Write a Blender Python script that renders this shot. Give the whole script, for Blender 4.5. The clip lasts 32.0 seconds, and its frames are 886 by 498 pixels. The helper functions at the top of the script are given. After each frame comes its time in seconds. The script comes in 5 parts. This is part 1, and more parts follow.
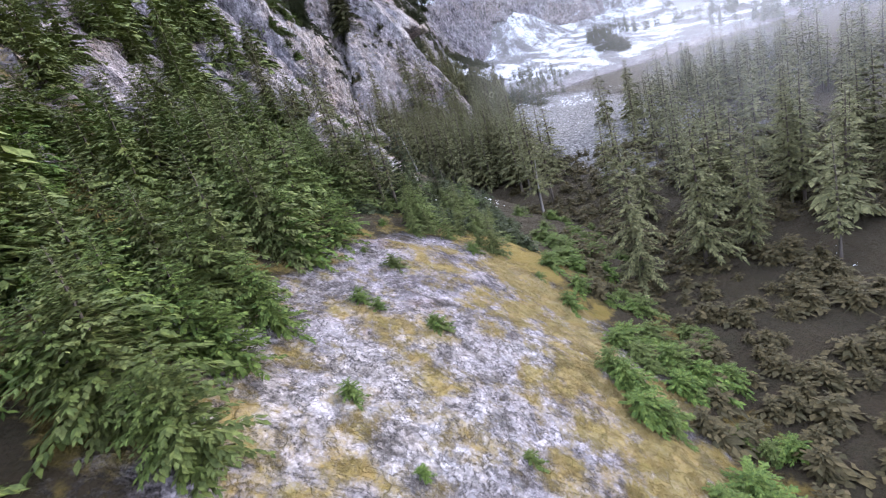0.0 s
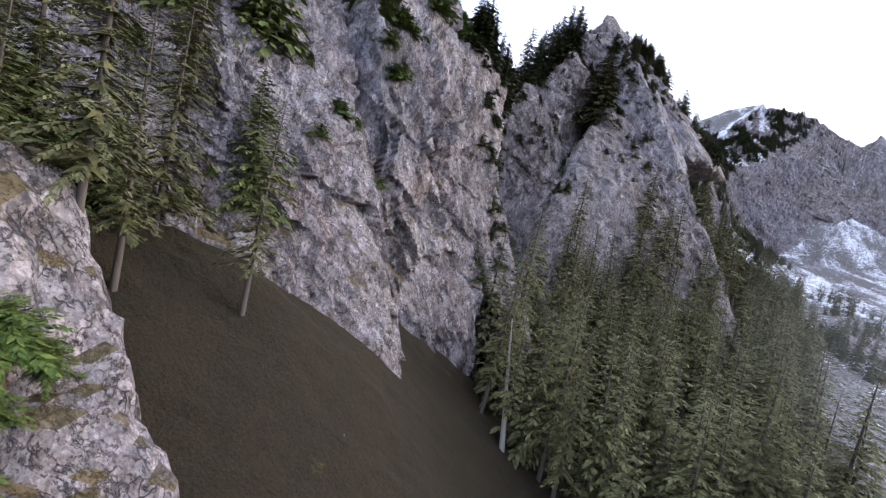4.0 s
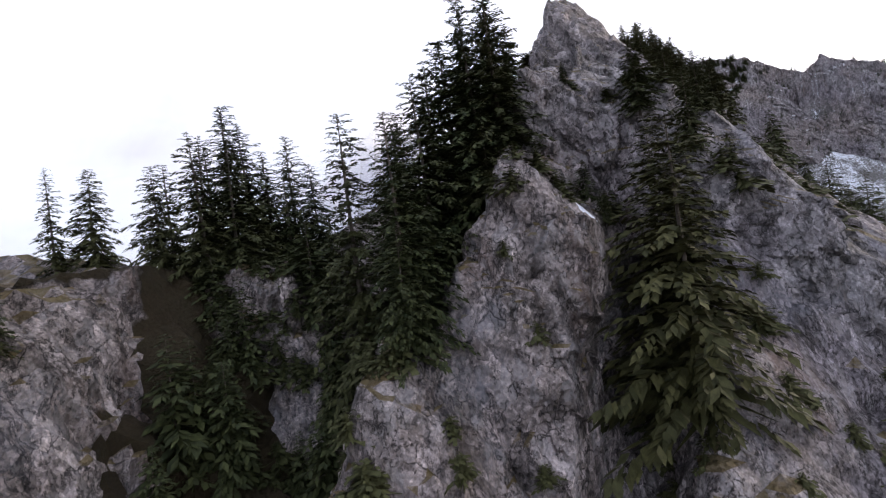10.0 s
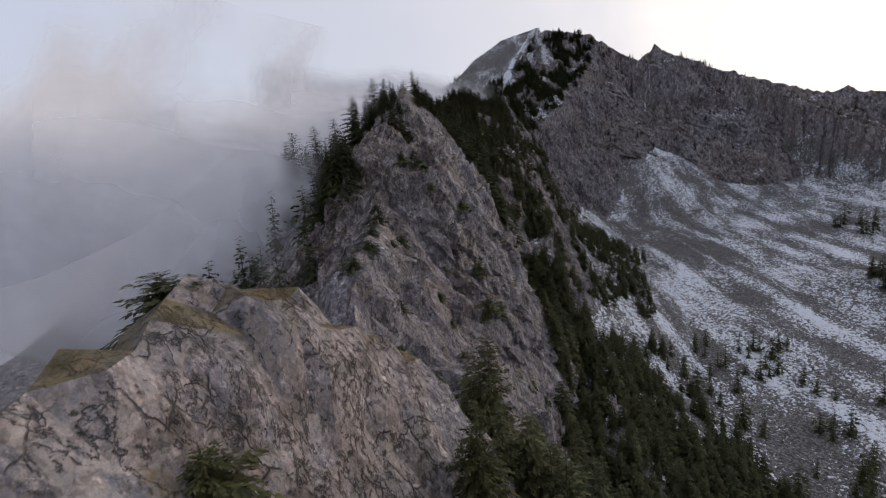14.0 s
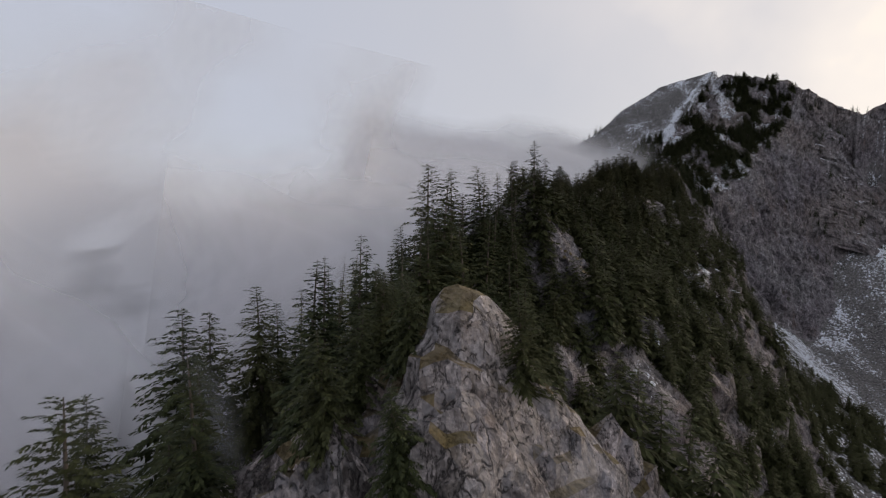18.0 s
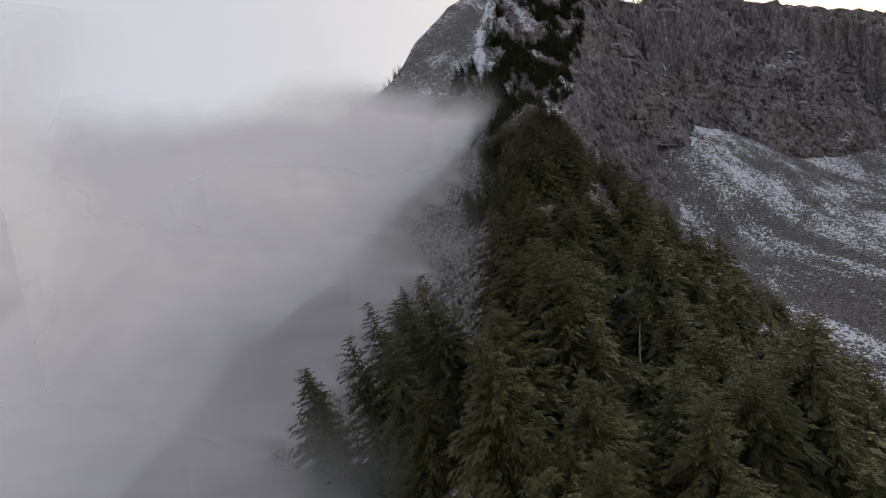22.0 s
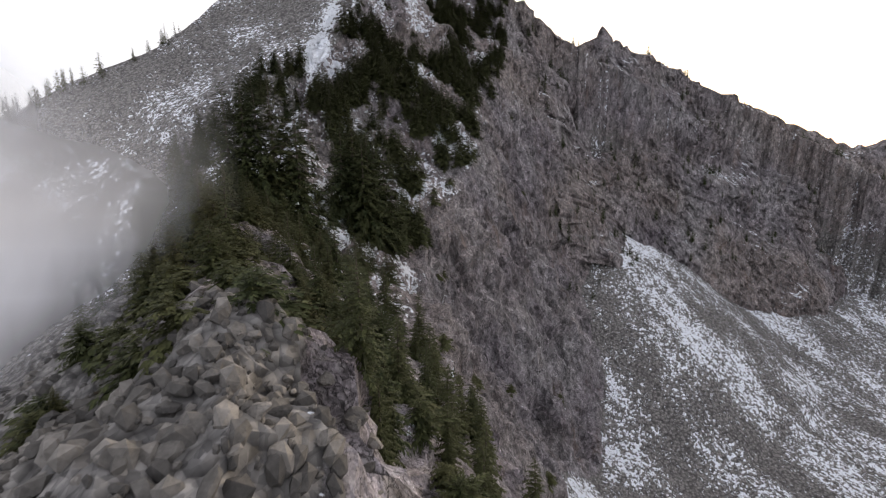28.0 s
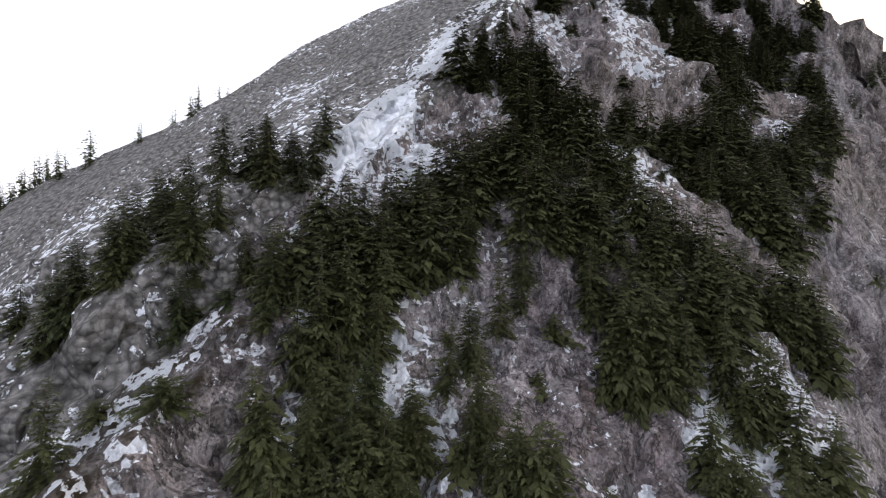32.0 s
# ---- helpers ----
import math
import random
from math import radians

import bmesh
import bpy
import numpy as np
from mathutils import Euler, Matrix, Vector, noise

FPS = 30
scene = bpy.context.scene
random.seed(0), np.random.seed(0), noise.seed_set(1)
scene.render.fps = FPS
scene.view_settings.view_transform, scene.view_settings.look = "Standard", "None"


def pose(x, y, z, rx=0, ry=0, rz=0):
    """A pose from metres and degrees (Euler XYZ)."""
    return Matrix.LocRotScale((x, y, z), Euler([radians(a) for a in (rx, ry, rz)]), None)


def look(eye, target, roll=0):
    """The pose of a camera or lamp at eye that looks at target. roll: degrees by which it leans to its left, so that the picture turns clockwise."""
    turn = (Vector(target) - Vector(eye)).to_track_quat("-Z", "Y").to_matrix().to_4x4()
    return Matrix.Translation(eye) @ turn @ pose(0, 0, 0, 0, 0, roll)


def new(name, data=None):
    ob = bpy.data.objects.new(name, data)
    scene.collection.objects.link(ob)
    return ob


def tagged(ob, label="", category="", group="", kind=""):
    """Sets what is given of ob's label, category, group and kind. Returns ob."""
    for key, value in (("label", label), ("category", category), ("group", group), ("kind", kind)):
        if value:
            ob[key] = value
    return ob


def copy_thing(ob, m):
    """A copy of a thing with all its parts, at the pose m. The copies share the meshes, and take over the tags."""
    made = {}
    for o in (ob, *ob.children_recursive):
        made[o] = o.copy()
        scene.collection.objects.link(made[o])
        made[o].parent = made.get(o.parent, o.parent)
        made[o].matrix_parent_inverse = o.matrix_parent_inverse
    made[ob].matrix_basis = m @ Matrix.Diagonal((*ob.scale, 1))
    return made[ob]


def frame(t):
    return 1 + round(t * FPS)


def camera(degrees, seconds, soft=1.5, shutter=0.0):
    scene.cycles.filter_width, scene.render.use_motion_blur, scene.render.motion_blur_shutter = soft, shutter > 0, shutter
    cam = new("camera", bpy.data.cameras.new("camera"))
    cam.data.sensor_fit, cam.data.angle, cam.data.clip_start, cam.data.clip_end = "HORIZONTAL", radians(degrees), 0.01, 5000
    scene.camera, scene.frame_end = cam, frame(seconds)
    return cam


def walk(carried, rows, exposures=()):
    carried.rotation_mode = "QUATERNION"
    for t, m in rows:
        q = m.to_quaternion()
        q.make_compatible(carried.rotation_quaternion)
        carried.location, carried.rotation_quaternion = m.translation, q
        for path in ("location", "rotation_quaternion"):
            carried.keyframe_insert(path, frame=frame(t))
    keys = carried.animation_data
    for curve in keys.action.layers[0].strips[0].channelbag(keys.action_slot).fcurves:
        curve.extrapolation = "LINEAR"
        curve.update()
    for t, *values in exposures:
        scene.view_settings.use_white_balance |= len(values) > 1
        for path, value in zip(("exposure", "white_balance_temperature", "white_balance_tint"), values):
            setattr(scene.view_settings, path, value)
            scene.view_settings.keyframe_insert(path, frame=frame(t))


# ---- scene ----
cam = camera(86.8, 32.0, soft=1.2, shutter=0.06)
METRES, EYE, TILT, LEAN, TURN = 500.0, 60.0, -16.25, 16.25, 0.0
ROWS = [
    (0.0, 0.0, 0.0, 0.0, 0.0, 0.0, -0.0),
    (0.5, 0.0017, 0.0158, 0.0034, -2.89, 3.42, -0.32),
    (1.0, 0.0043, 0.0318, 0.0094, -3.41, 8.82, -3.68),
    (1.5, 0.0067, 0.0478, 0.0173, -2.16, 12.09, -11.68),
    (2.0, 0.0082, 0.0632, 0.0246, 1.64, 12.34, -19.2),
    (2.5, 0.0087, 0.0775, 0.0309, 7.04, 10.82, -24.24),
    (4.5, -0.0056, 0.1275, 0.0505, 27.4, 4.63, -32.7),
    (5.0, -0.0134, 0.1377, 0.0561, 29.74, 6.17, -29.35),
    (5.5, -0.0217, 0.1471, 0.0622, 30.54, 8.14, -22.94),
    (6.0, -0.0295, 0.1563, 0.0692, 30.19, 10.04, -17.19),
    (6.5, -0.0363, 0.1654, 0.0776, 28.92, 11.29, -11.23),
    (7.0, -0.0419, 0.1751, 0.0853, 25.92, 11.77, -8.03),
    (7.5, -0.0462, 0.1853, 0.0927, 23.63, 12.1, -6.94),
    (8.0, -0.0499, 0.1955, 0.1007, 22.96, 11.68, -9.25),
    (8.5, -0.0535, 0.2056, 0.109, 22.84, 9.64, -11.31),
    (9.0, -0.0573, 0.2159, 0.1174, 22.8, 8.57, -12.69),
    (9.5, -0.0615, 0.2259, 0.1269, 22.66, 8.56, -13.27),
    (10.0, -0.0661, 0.2358, 0.1371, 21.15, 9.82, -12.9),
    (10.5, -0.0704, 0.2456, 0.1474, 18.22, 10.74, -10.09),
    (11.0, -0.0737, 0.2556, 0.1578, 12.81, 11.02, -4.72),
    (11.5, -0.0761, 0.266, 0.168, 7.54, 11.26, -0.29),
    (12.0, -0.077, 0.2767, 0.1778, 3.74, 11.87, 3.08),
    (12.5, -0.0767, 0.2881, 0.1883, 0.45, 11.68, 3.45),
    (13.0, -0.0761, 0.3001, 0.1988, -1.23, 10.57, -1.45),
    (13.5, -0.0762, 0.3125, 0.2079, -0.97, 8.2, -8.67),
    (15.5, -0.0814, 0.3644, 0.2359, 4.19, 4.51, -16.32),
    (16.0, -0.0839, 0.3784, 0.2442, 6.0, 5.7, -16.36),
    (16.5, -0.0867, 0.3931, 0.2521, 9.38, 5.9, -18.0),
    (17.0, -0.0904, 0.4076, 0.2593, 12.29, 6.56, -20.25),
    (17.5, -0.0949, 0.421, 0.2668, 14.57, 7.04, -21.3),
    (18.0, -0.1001, 0.4341, 0.2742, 15.39, 7.21, -20.5),
    (18.5, -0.1054, 0.4465, 0.2814, 15.64, 7.24, -18.66),
    (19.0, -0.1106, 0.4585, 0.2882, 14.75, 7.43, -16.8),
    (19.5, -0.1157, 0.47, 0.2948, 12.63, 7.28, -15.13),
    (20.0, -0.1203, 0.4818, 0.301, 11.05, 6.03, -13.16),
    (20.5, -0.1244, 0.4933, 0.3068, 9.27, 5.16, -11.38),
    (21.0, -0.1278, 0.5053, 0.3124, 5.86, 5.07, -8.37),
    (21.5, -0.1304, 0.5177, 0.3177, 0.32, 4.87, -4.18),
    (22.0, -0.1323, 0.5301, 0.3231, -4.24, 4.83, -0.24),
    (22.5, -0.133, 0.5433, 0.3288, -7.81, 4.75, 3.8),
    (23.0, -0.1319, 0.5572, 0.3355, -10.35, 5.07, 6.89),
    (23.5, -0.1296, 0.5709, 0.3428, -13.18, 5.94, 8.81),
    (24.0, -0.1264, 0.5849, 0.3496, -16.04, 5.87, 9.45),
    (24.5, -0.1225, 0.5993, 0.3552, -19.07, 5.46, 8.98),
    (26.5, -0.0994, 0.6588, 0.3839, -25.85, 4.84, 6.2),
    (27.0, -0.0917, 0.6731, 0.3905, -24.41, 5.25, 2.61),
    (27.5, -0.084, 0.6879, 0.3984, -22.77, 6.99, -3.3),
    (28.0, -0.0773, 0.7031, 0.408, -21.22, 8.65, -8.22),
    (28.5, -0.0712, 0.7184, 0.4177, -19.72, 9.55, -11.88),
    (29.0, -0.0661, 0.7339, 0.4269, -18.74, 10.07, -13.79),
    (29.5, -0.062, 0.7495, 0.4358, -16.26, 10.52, -14.39),
    (30.0, -0.059, 0.7653, 0.4448, -13.3, 11.09, -14.31),
    (30.5, -0.0566, 0.7809, 0.4538, -10.04, 11.3, -14.32),
    (31.0, -0.0548, 0.796, 0.4622, -6.87, 11.04, -15.25),
    (31.5, -0.0539, 0.8109, 0.4707, -3.93, 11.76, -17.15),
    (32.0, -0.0542, 0.8254, 0.4798, -1.58, 12.07, -18.1),
]
walk(cam, [(t, pose(0, 0, EYE, TILT, LEAN, TURN) @ pose(METRES * x, METRES * y, METRES * z, 90 + pitch, roll, yaw)) for t, x, y, z, yaw, pitch, roll in ROWS],
     exposures=((0, 2.75, 5800, 15), (2, 1.95, 5500, 13), (5, 1.95, 5950, 15), (6, 1.9, 5950, 15), (7, 1.85, 6000, 15), (9, 2.2, 6200, 14), (10, 1.4, 6350, 14), (11, 0.95, 6400, 13), (12, 0.85, 6500, 13), (13, 0.42, 6450, 13),
                (16, 0.4, 6600, 12), (19, 0.2, 6800, 11), (23, 0.5, 7000, 11), (25, 0.7, 7100, 11), (27, 1.25, 7200, 11), (28, 1.2, 7200, 11), (32, 1.5, 7000, 11)))

# ---- world and light ----
SUN_AZ, SUN_EL = 52.0, 9.0          # degrees to the right of the walk's first heading, and above the horizon
sun_way = Vector((math.sin(radians(SUN_AZ)) * math.cos(radians(SUN_EL)), math.cos(radians(SUN_AZ)) * math.cos(radians(SUN_EL)), math.sin(radians(SUN_EL))))
world = bpy.data.worlds.new("overcast_sky")
scene.world = world
world.use_nodes = True
wn, wl = world.node_tree.nodes, world.node_tree.links
wn.clear()
w_out = wn.new("ShaderNodeOutputWorld")
w_sky = wn.new("ShaderNodeTexSky")
w_sky.sky_type, w_sky.sun_disc = "NISHITA", False
w_sky.sun_elevation, w_sky.sun_rotation = radians(SUN_EL), radians(SUN_AZ)
w_bg1 = wn.new("ShaderNodeBackground")
w_bg1.inputs[1].default_value = 0.12
wl.new(w_sky.outputs[0], w_bg1.inputs[0])
w_co = wn.new("ShaderNodeTexCoord")
w_no = wn.new("ShaderNodeTexNoise")
w_no.inputs["Scale"].default_value, w_no.inputs["Detail"].default_value, w_no.inputs["Roughness"].default_value = 1.7, 5, 0.5
wl.new(w_co.outputs["Generated"], w_no.inputs["Vector"])
w_dot = wn.new("ShaderNodeVectorMath")
w_dot.operation = "DOT_PRODUCT"
w_dot.inputs[1].default_value = sun_way
wl.new(w_co.outputs["Generated"], w_dot.inputs[0])
w_add = wn.new("ShaderNodeMath")
w_add.operation = "MULTIPLY_ADD"
w_add.inputs[1].default_value, w_add.inputs[2].default_value = 0.8, -0.42
wl.new(w_no.outputs["Fac"], w_add.inputs[0])
w_sum = wn.new("ShaderNodeMath")
w_sum.operation = "ADD"
wl.new(w_dot.outputs["Value"], w_sum.inputs[0])
wl.new(w_add.outputs[0], w_sum.inputs[1])
w_ramp = wn.new("ShaderNodeValToRGB")
for k, (pos, col) in enumerate(((0.0, (0.49, 0.525, 0.625)), (0.5, (0.545, 0.56, 0.625)), (0.76, (0.645, 0.635, 0.67)), (0.91, (0.88, 0.82, 0.78)), (1.0, (1.3, 1.12, 0.86)))):
    e = w_ramp.color_ramp.elements[k] if k < 2 else w_ramp.color_ramp.elements.new(pos)
    e.position, e.color = pos, (*col, 1)
wl.new(w_sum.outputs[0], w_ramp.inputs[0])
w_bg2 = wn.new("ShaderNodeBackground")
w_bg2.inputs[1].default_value = 0.95
wl.new(w_ramp.outputs[0], w_bg2.inputs[0])
w_mix = wn.new("ShaderNodeMixShader")
w_mix.inputs[0].default_value = 0.88
wl.new(w_bg1.outputs[0], w_mix.inputs[1])
wl.new(w_bg2.outputs[0], w_mix.inputs[2])
wl.new(w_mix.outputs[0], w_out.inputs[0])
sun = new("sun", bpy.data.lights.new("sun", "SUN"))
sun.data.energy, sun.data.angle, sun.data.color = 1.2, radians(14), (1.0, 0.9, 0.78)
sun.matrix_world = look(sun_way * 100, (0, 0, 0))

# ---- noise on arrays of places ----


def hashed(ix, iy, iz, seed):
    h = (ix * 374761393 + iy * 668265263 + iz * 2147483647 + seed * 1274126177) & 0xFFFFFFFF
    h = ((h ^ (h >> 13)) * 1274126177) & 0xFFFFFFFF
    h = ((h ^ (h >> 15)) * 2246822519) & 0xFFFFFFFF
    return ((h ^ (h >> 16)) & 0xFFFFFF).astype(np.float32) / np.float32(0xFFFFFF)


def smooth_noise(P, seed=0):
    """Smooth noise from -1 to 1 at each row of P."""
    I = np.floor(P).astype(np.int64)
    F = (P - I).astype(np.float32)
    F = F * F * (3 - 2 * F)
    total = np.zeros(len(P), np.float32)
    for c in range(8):
        dx, dy, dz = c & 1, c >> 1 & 1, c >> 2
        w = (F[:, 0] if dx else 1 - F[:, 0]) * (F[:, 1] if dy else 1 - F[:, 1]) * (F[:, 2] if dz else 1 - F[:, 2])
        total += w * hashed(I[:, 0] + dx, I[:, 1] + dy, I[:, 2] + dz, seed)
    return 2 * total - 1


def layered(P, octaves, seed=0, gain=0.5):
    total, size = np.zeros(len(P), np.float32), 1.0
    for o in range(octaves):
        total += size * smooth_noise(P * 2.03 ** o + 17.3 * o, seed + o)
        size *= gain
    return total


def blocks(P, seed=0):
    """Broken rock: each cell of a jittered lattice is a tilted facet of its own. Gives offsets of about -1 to 1."""
    I = np.floor(P).astype(np.int64)
    best = np.full(len(P), 9.0, np.float32)
    val = np.zeros(len(P), np.float32)
    for dx in (-1, 0, 1):
        for dy in (-1, 0, 1):
            for dz in (-1, 0, 1):
                J = I + (dx, dy, dz)
                h = [hashed(J[:, 0], J[:, 1], J[:, 2], seed + k) for k in range(3)]
                D = [(P[:, k] - J[:, k] - h[k]).astype(np.float32) for k in range(3)]
                d2 = D[0] ** 2 + D[1] ** 2 + D[2] ** 2
                near = d2 < best
                tilt = (h[1] - 0.5) * D[0] + (h[2] - 0.5) * D[1] + (h[0] - 0.5) * D[2]
                val = np.where(near, 1.3 * tilt + (h[0] + h[1] - 1) * 0.9, val)
                best = np.where(near, d2, best)
    return val


STRATA = np.array(Euler((radians(12), radians(-33), radians(20))).to_matrix())


def rock_relief(P, big=1.0):
    """Relief of jointed rock in metres: slabs, blocks and grain, drawn out along the steep joints."""
    wob = np.stack([layered(P / 4.0, 2, 50 + k) for k in range(3)], 1)
    Q = (P + 0.9 * wob) @ STRATA * (1.0, 1.0, 0.42)
    return big * (1.1 * blocks(Q / 5.0, 3) + 0.8 * blocks(Q / 2.0, 11) + 0.7 * layered(P / 7.0, 2, 5)) + 0.30 * blocks(Q / 0.85, 23) + 0.15 * layered(P / 1.1, 2, 9)


# ---- the plan: crests as (x, y, z, slope to the left, slope to the right) ----
MAIN_RIDGE = (
    (-62, -150, 104, 0.8, 1.0), (-60, 0, 106, 0.8, 1.05), (-60, 60, 108, 0.8, 1.12), (-60, 95, 108, 0.8, 1.15), (-58, 120, 106, 0.9, 1.5),
    (-53, 143, 102, 0.9, 1.7), (-46, 159, 102, 1.0, 1.3), (-37, 171, 109, 1.3, 1.3), (-28, 182, 117.5, 1.3, 1.5), (-27, 192, 120.5, 1.2, 1.5),
    (-30, 215, 116, 1.0, 1.5), (-33, 238, 123, 1.0, 1.6), (-34, 249, 129.5, 1.0, 1.7), (-36, 262, 133, 0.9, 1.5), (-39, 283, 138, 0.85, 1.3))
UPPER_RIDGE = (
    (-39, 283, 138, 0.85, 1.3), (-39, 304, 145, 0.85, 1.1), (-34, 325, 145, 0.8, 0.95), (-28, 350, 149.5, 0.75, 0.95), (-20, 380, 152.6, 0.6, 1.1),
    (-15, 396, 154.6, 0.5, 1.6), (-12.3, 405.5, 159.8, 0.5, 1.5), (-14, 430, 158.5, 0.6, 1.1), (-14, 453, 160, 0.65, 0.95), (-9, 470, 164.5, 0.6, 1.0), (-6, 493, 174, 0.55, 0.95),
    (7, 517, 195.5, 0.7, 1.0), (20, 537, 214, 0.7, 1.05), (29, 550, 224, 0.7, 1.2))
HEADWALL = (
    (29, 550, 224, 0.6, 1.2), (46, 550, 222, 0.6, 1.8), (57, 548, 217, 0.6, 2.0), (66, 549, 209, 0.6, 2.3), (75, 552, 201, 0.6, 2.6), (98, 571, 193, 0.6, 3.0), (110, 562, 207, 0.6, 3.2), (139, 546, 186, 0.6, 3.2), (197, 530, 163, 0.6, 3.0),
    (250, 492, 151, 0.5, 2.2), (310, 455, 137, 0.5, 0.7), (331, 393, 116, 0.5, 0.45), (345, 300, 108, 0.5, 0.4), (330, 150, 100, 0.5, 0.4), (300, -150, 95, 0.5, 0.4))
# the brink between the wooded face of the peak and the bare cliff beside it
BRINK = ((-4, 428, 0, 0, 0), (-1, 448, 0, 0, 0), (6, 464, 0, 0, 0), (19, 479, 0, 0, 0), (30.5, 492, 0, 0, 0), (33.5, 503, 0, 0, 0), (41, 513, 0, 0, 0), (55, 529, 0, 0, 0), (63, 548, 0, 0, 0), (66, 570, 0, 0, 0))
RIM_X, RIM_Z = (-140, -110, -75, -48, -38, -22, -2, 25), (112, 150, 174, 186.5, 192.5, 208, 221, 224)
SPUR = ((-48, 80, 94, 1.2, 1.6), (-33, 92, 83, 1.6, 2.0), (-29, 99, 80, 2.0, 2.2))


def crest_surface(x, y, crest, more=0.35, after=16):
    """The highest of the two-sided slopes that fall from a crest, and the signed distance (right is plus) to the crest's nearest line."""
    z = np.full(x.shape, -1e9)
    near, side = np.full(x.shape, 1e9), np.zeros(x.shape)
    for (x0, y0, z0, l0, r0), (x1, y1, z1, l1, r1) in zip(crest, crest[1:]):
        dx, dy = x1 - x0, y1 - y0
        s = np.clip(((x - x0) * dx + (y - y0) * dy) / (dx * dx + dy * dy), 0, 1)
        px, py = x - x0 - s * dx, y - y0 - s * dy
        d = np.hypot(px, py)
        right = px * dy - py * dx
        k = np.where(right > 0, r0 + s * (r1 - r0), l0 + s * (l1 - l0))
        fall = k * d + np.where(right > 0, more * k * np.clip(d - after, 0, 60), 0)
        z = np.maximum(z, z0 + s * (z1 - z0) - fall)
        side = np.where(d < near, np.sign(right) * d, side)
        near = np.minimum(near, d)
    return z, side


def floor_height(x, y):
    """The valley floor and the bowl with its stone slopes."""
    z = np.interp(y, (-400, -100, 60, 200, 357, 425, 475, 510, 533, 560, 620), (20, 32, 40, 53, 72, 84, 94, 107, 112, 120, 125))
    z = np.maximum(z, 150 - 0.72 * np.hypot(x - 88, y - 545)) + 9 * np.exp(-((x - 120) / 13) ** 2 - ((y - 352) / 20) ** 2)
    return z + 0.12 * np.clip(x - 170, 0, 200) - 0.05 * np.clip(-x, 0, 60) - 0.9 * np.clip(-60 - x, 0, 90)


def apron(x, y):
    """Stone slopes that lean on the foot of the ridge's right side."""
    foot = np.interp(y, (-150, 0, 60, 80, 110, 150, 200, 250, 300, 357, 425, 470, 490, 520), (66, 70, 75, 74, 68, 74, 88, 98, 108, 118, 124, 130, 138, 150))
    xc = np.interp(y, (-150, 60, 95, 143, 182, 250, 300, 380, 453, 493, 520), (-42, -42, -42, -45, -28, -33, -38, -20, -14, -6, 8))
    return foot - 0.62 * np.clip(x - xc, 0, 400)


def west_scree(x, y):
    """The broad scree face on the fog side of the summit, under a rounded rim."""
    up = 189.9 + 0.43 * (x + 5.2) + 0.75 * (y - 512.7)
    rim = np.interp(x, RIM_X, RIM_Z)
    return np.minimum(up, rim - 0.4 * np.clip(y - 552, 0, 200))


def summit_face(x, y):
    """The wooded front of the peak, which breaks off to the right in a steep cliff."""
    z = np.minimum(-285.2 - 0.313 * x + 0.931 * y, 223.5)
    past = crest_surface(x, y, BRINK)[1]
    left = crest_surface(x, y, UPPER_RIDGE[9:])[1]
    return np.where((y > 446) & (y < 575), z - 2.0 * np.clip(past, 0, 200) - 1.3 * np.clip(-left, 0, 300), -1e9)


def ground_height(x, y):
    a, sa = crest_surface(x, y, MAIN_RIDGE)
    b, sb = crest_surface(x, y, UPPER_RIDGE, 0.95, 20)
    c, sc = crest_surface(x, y, HEADWALL)
    e, se = crest_surface(x, y, SPUR)
    w = np.where((sb < 0) & (x < 25) & (y > 430), west_scree(x, y), -1e9)
    rocky = np.maximum(np.maximum(np.maximum(a, b), np.maximum(c, e)), summit_face(x, y))
    soft = np.maximum(np.maximum(floor_height(x, y), apron(x, y)), w)
    # the gully that climbs to the saddle between the two buttresses
    gx = np.interp(y, (104, 120, 140, 159), (-18, -27, -37, -46))
    gz = np.interp(y, (95, 104, 120, 140, 157), (50, 57, 70, 84, 101))
    cut = gz + 1.6 * np.clip(np.abs(x - gx) - 3.0, 0, 60)
    inside = (y > 96) & (y < 158) & (x < 0)
    rocky = np.where(inside, np.minimum(rocky, cut), rocky)
    return rocky, soft


def steps(lo, hi, fine_lo, fine_hi, fine, grow):
    """Grid lines, close together in the middle and ever wider outwards."""
    out = list(np.arange(fine_lo, fine_hi + fine / 2, fine))
    d = fine
    while out[-1] < hi:
        d *= grow
        out.append(out[-1] + d)
    d = fine
    while out[0] > lo:
        d *= grow
        out.insert(0, out[0] - d)
    return np.array(out)


def mesh_object(name, V, F, material, smooth=False, parent=None):
    me = bpy.data.meshes.new(name)
    V, F = np.asarray(V, np.float32), np.asarray(F, np.int32)
    n = F.shape[1]
    me.vertices.add(len(V))
    me.vertices.foreach_set("co", V.ravel())
    me.loops.add(F.size)
    me.loops.foreach_set("vertex_index", F.ravel())
    me.polygons.add(len(F))
    me.polygons.foreach_set("loop_start", np.arange(0, F.size, n, dtype=np.int32))
    me.polygons.foreach_set("use_smooth", np.full(len(F), smooth))
    me.update(calc_edges=True)
    me.materials.append(material)
    ob = new(name, me)
    ob.parent = parent
    return ob


def grid_faces(ny, nx):
    i = np.arange(ny * nx).reshape(ny, nx)
    return np.stack((i[:-1, :-1], i[:-1, 1:], i[1:, 1:], i[1:, :-1]), -1).reshape(-1, 4)


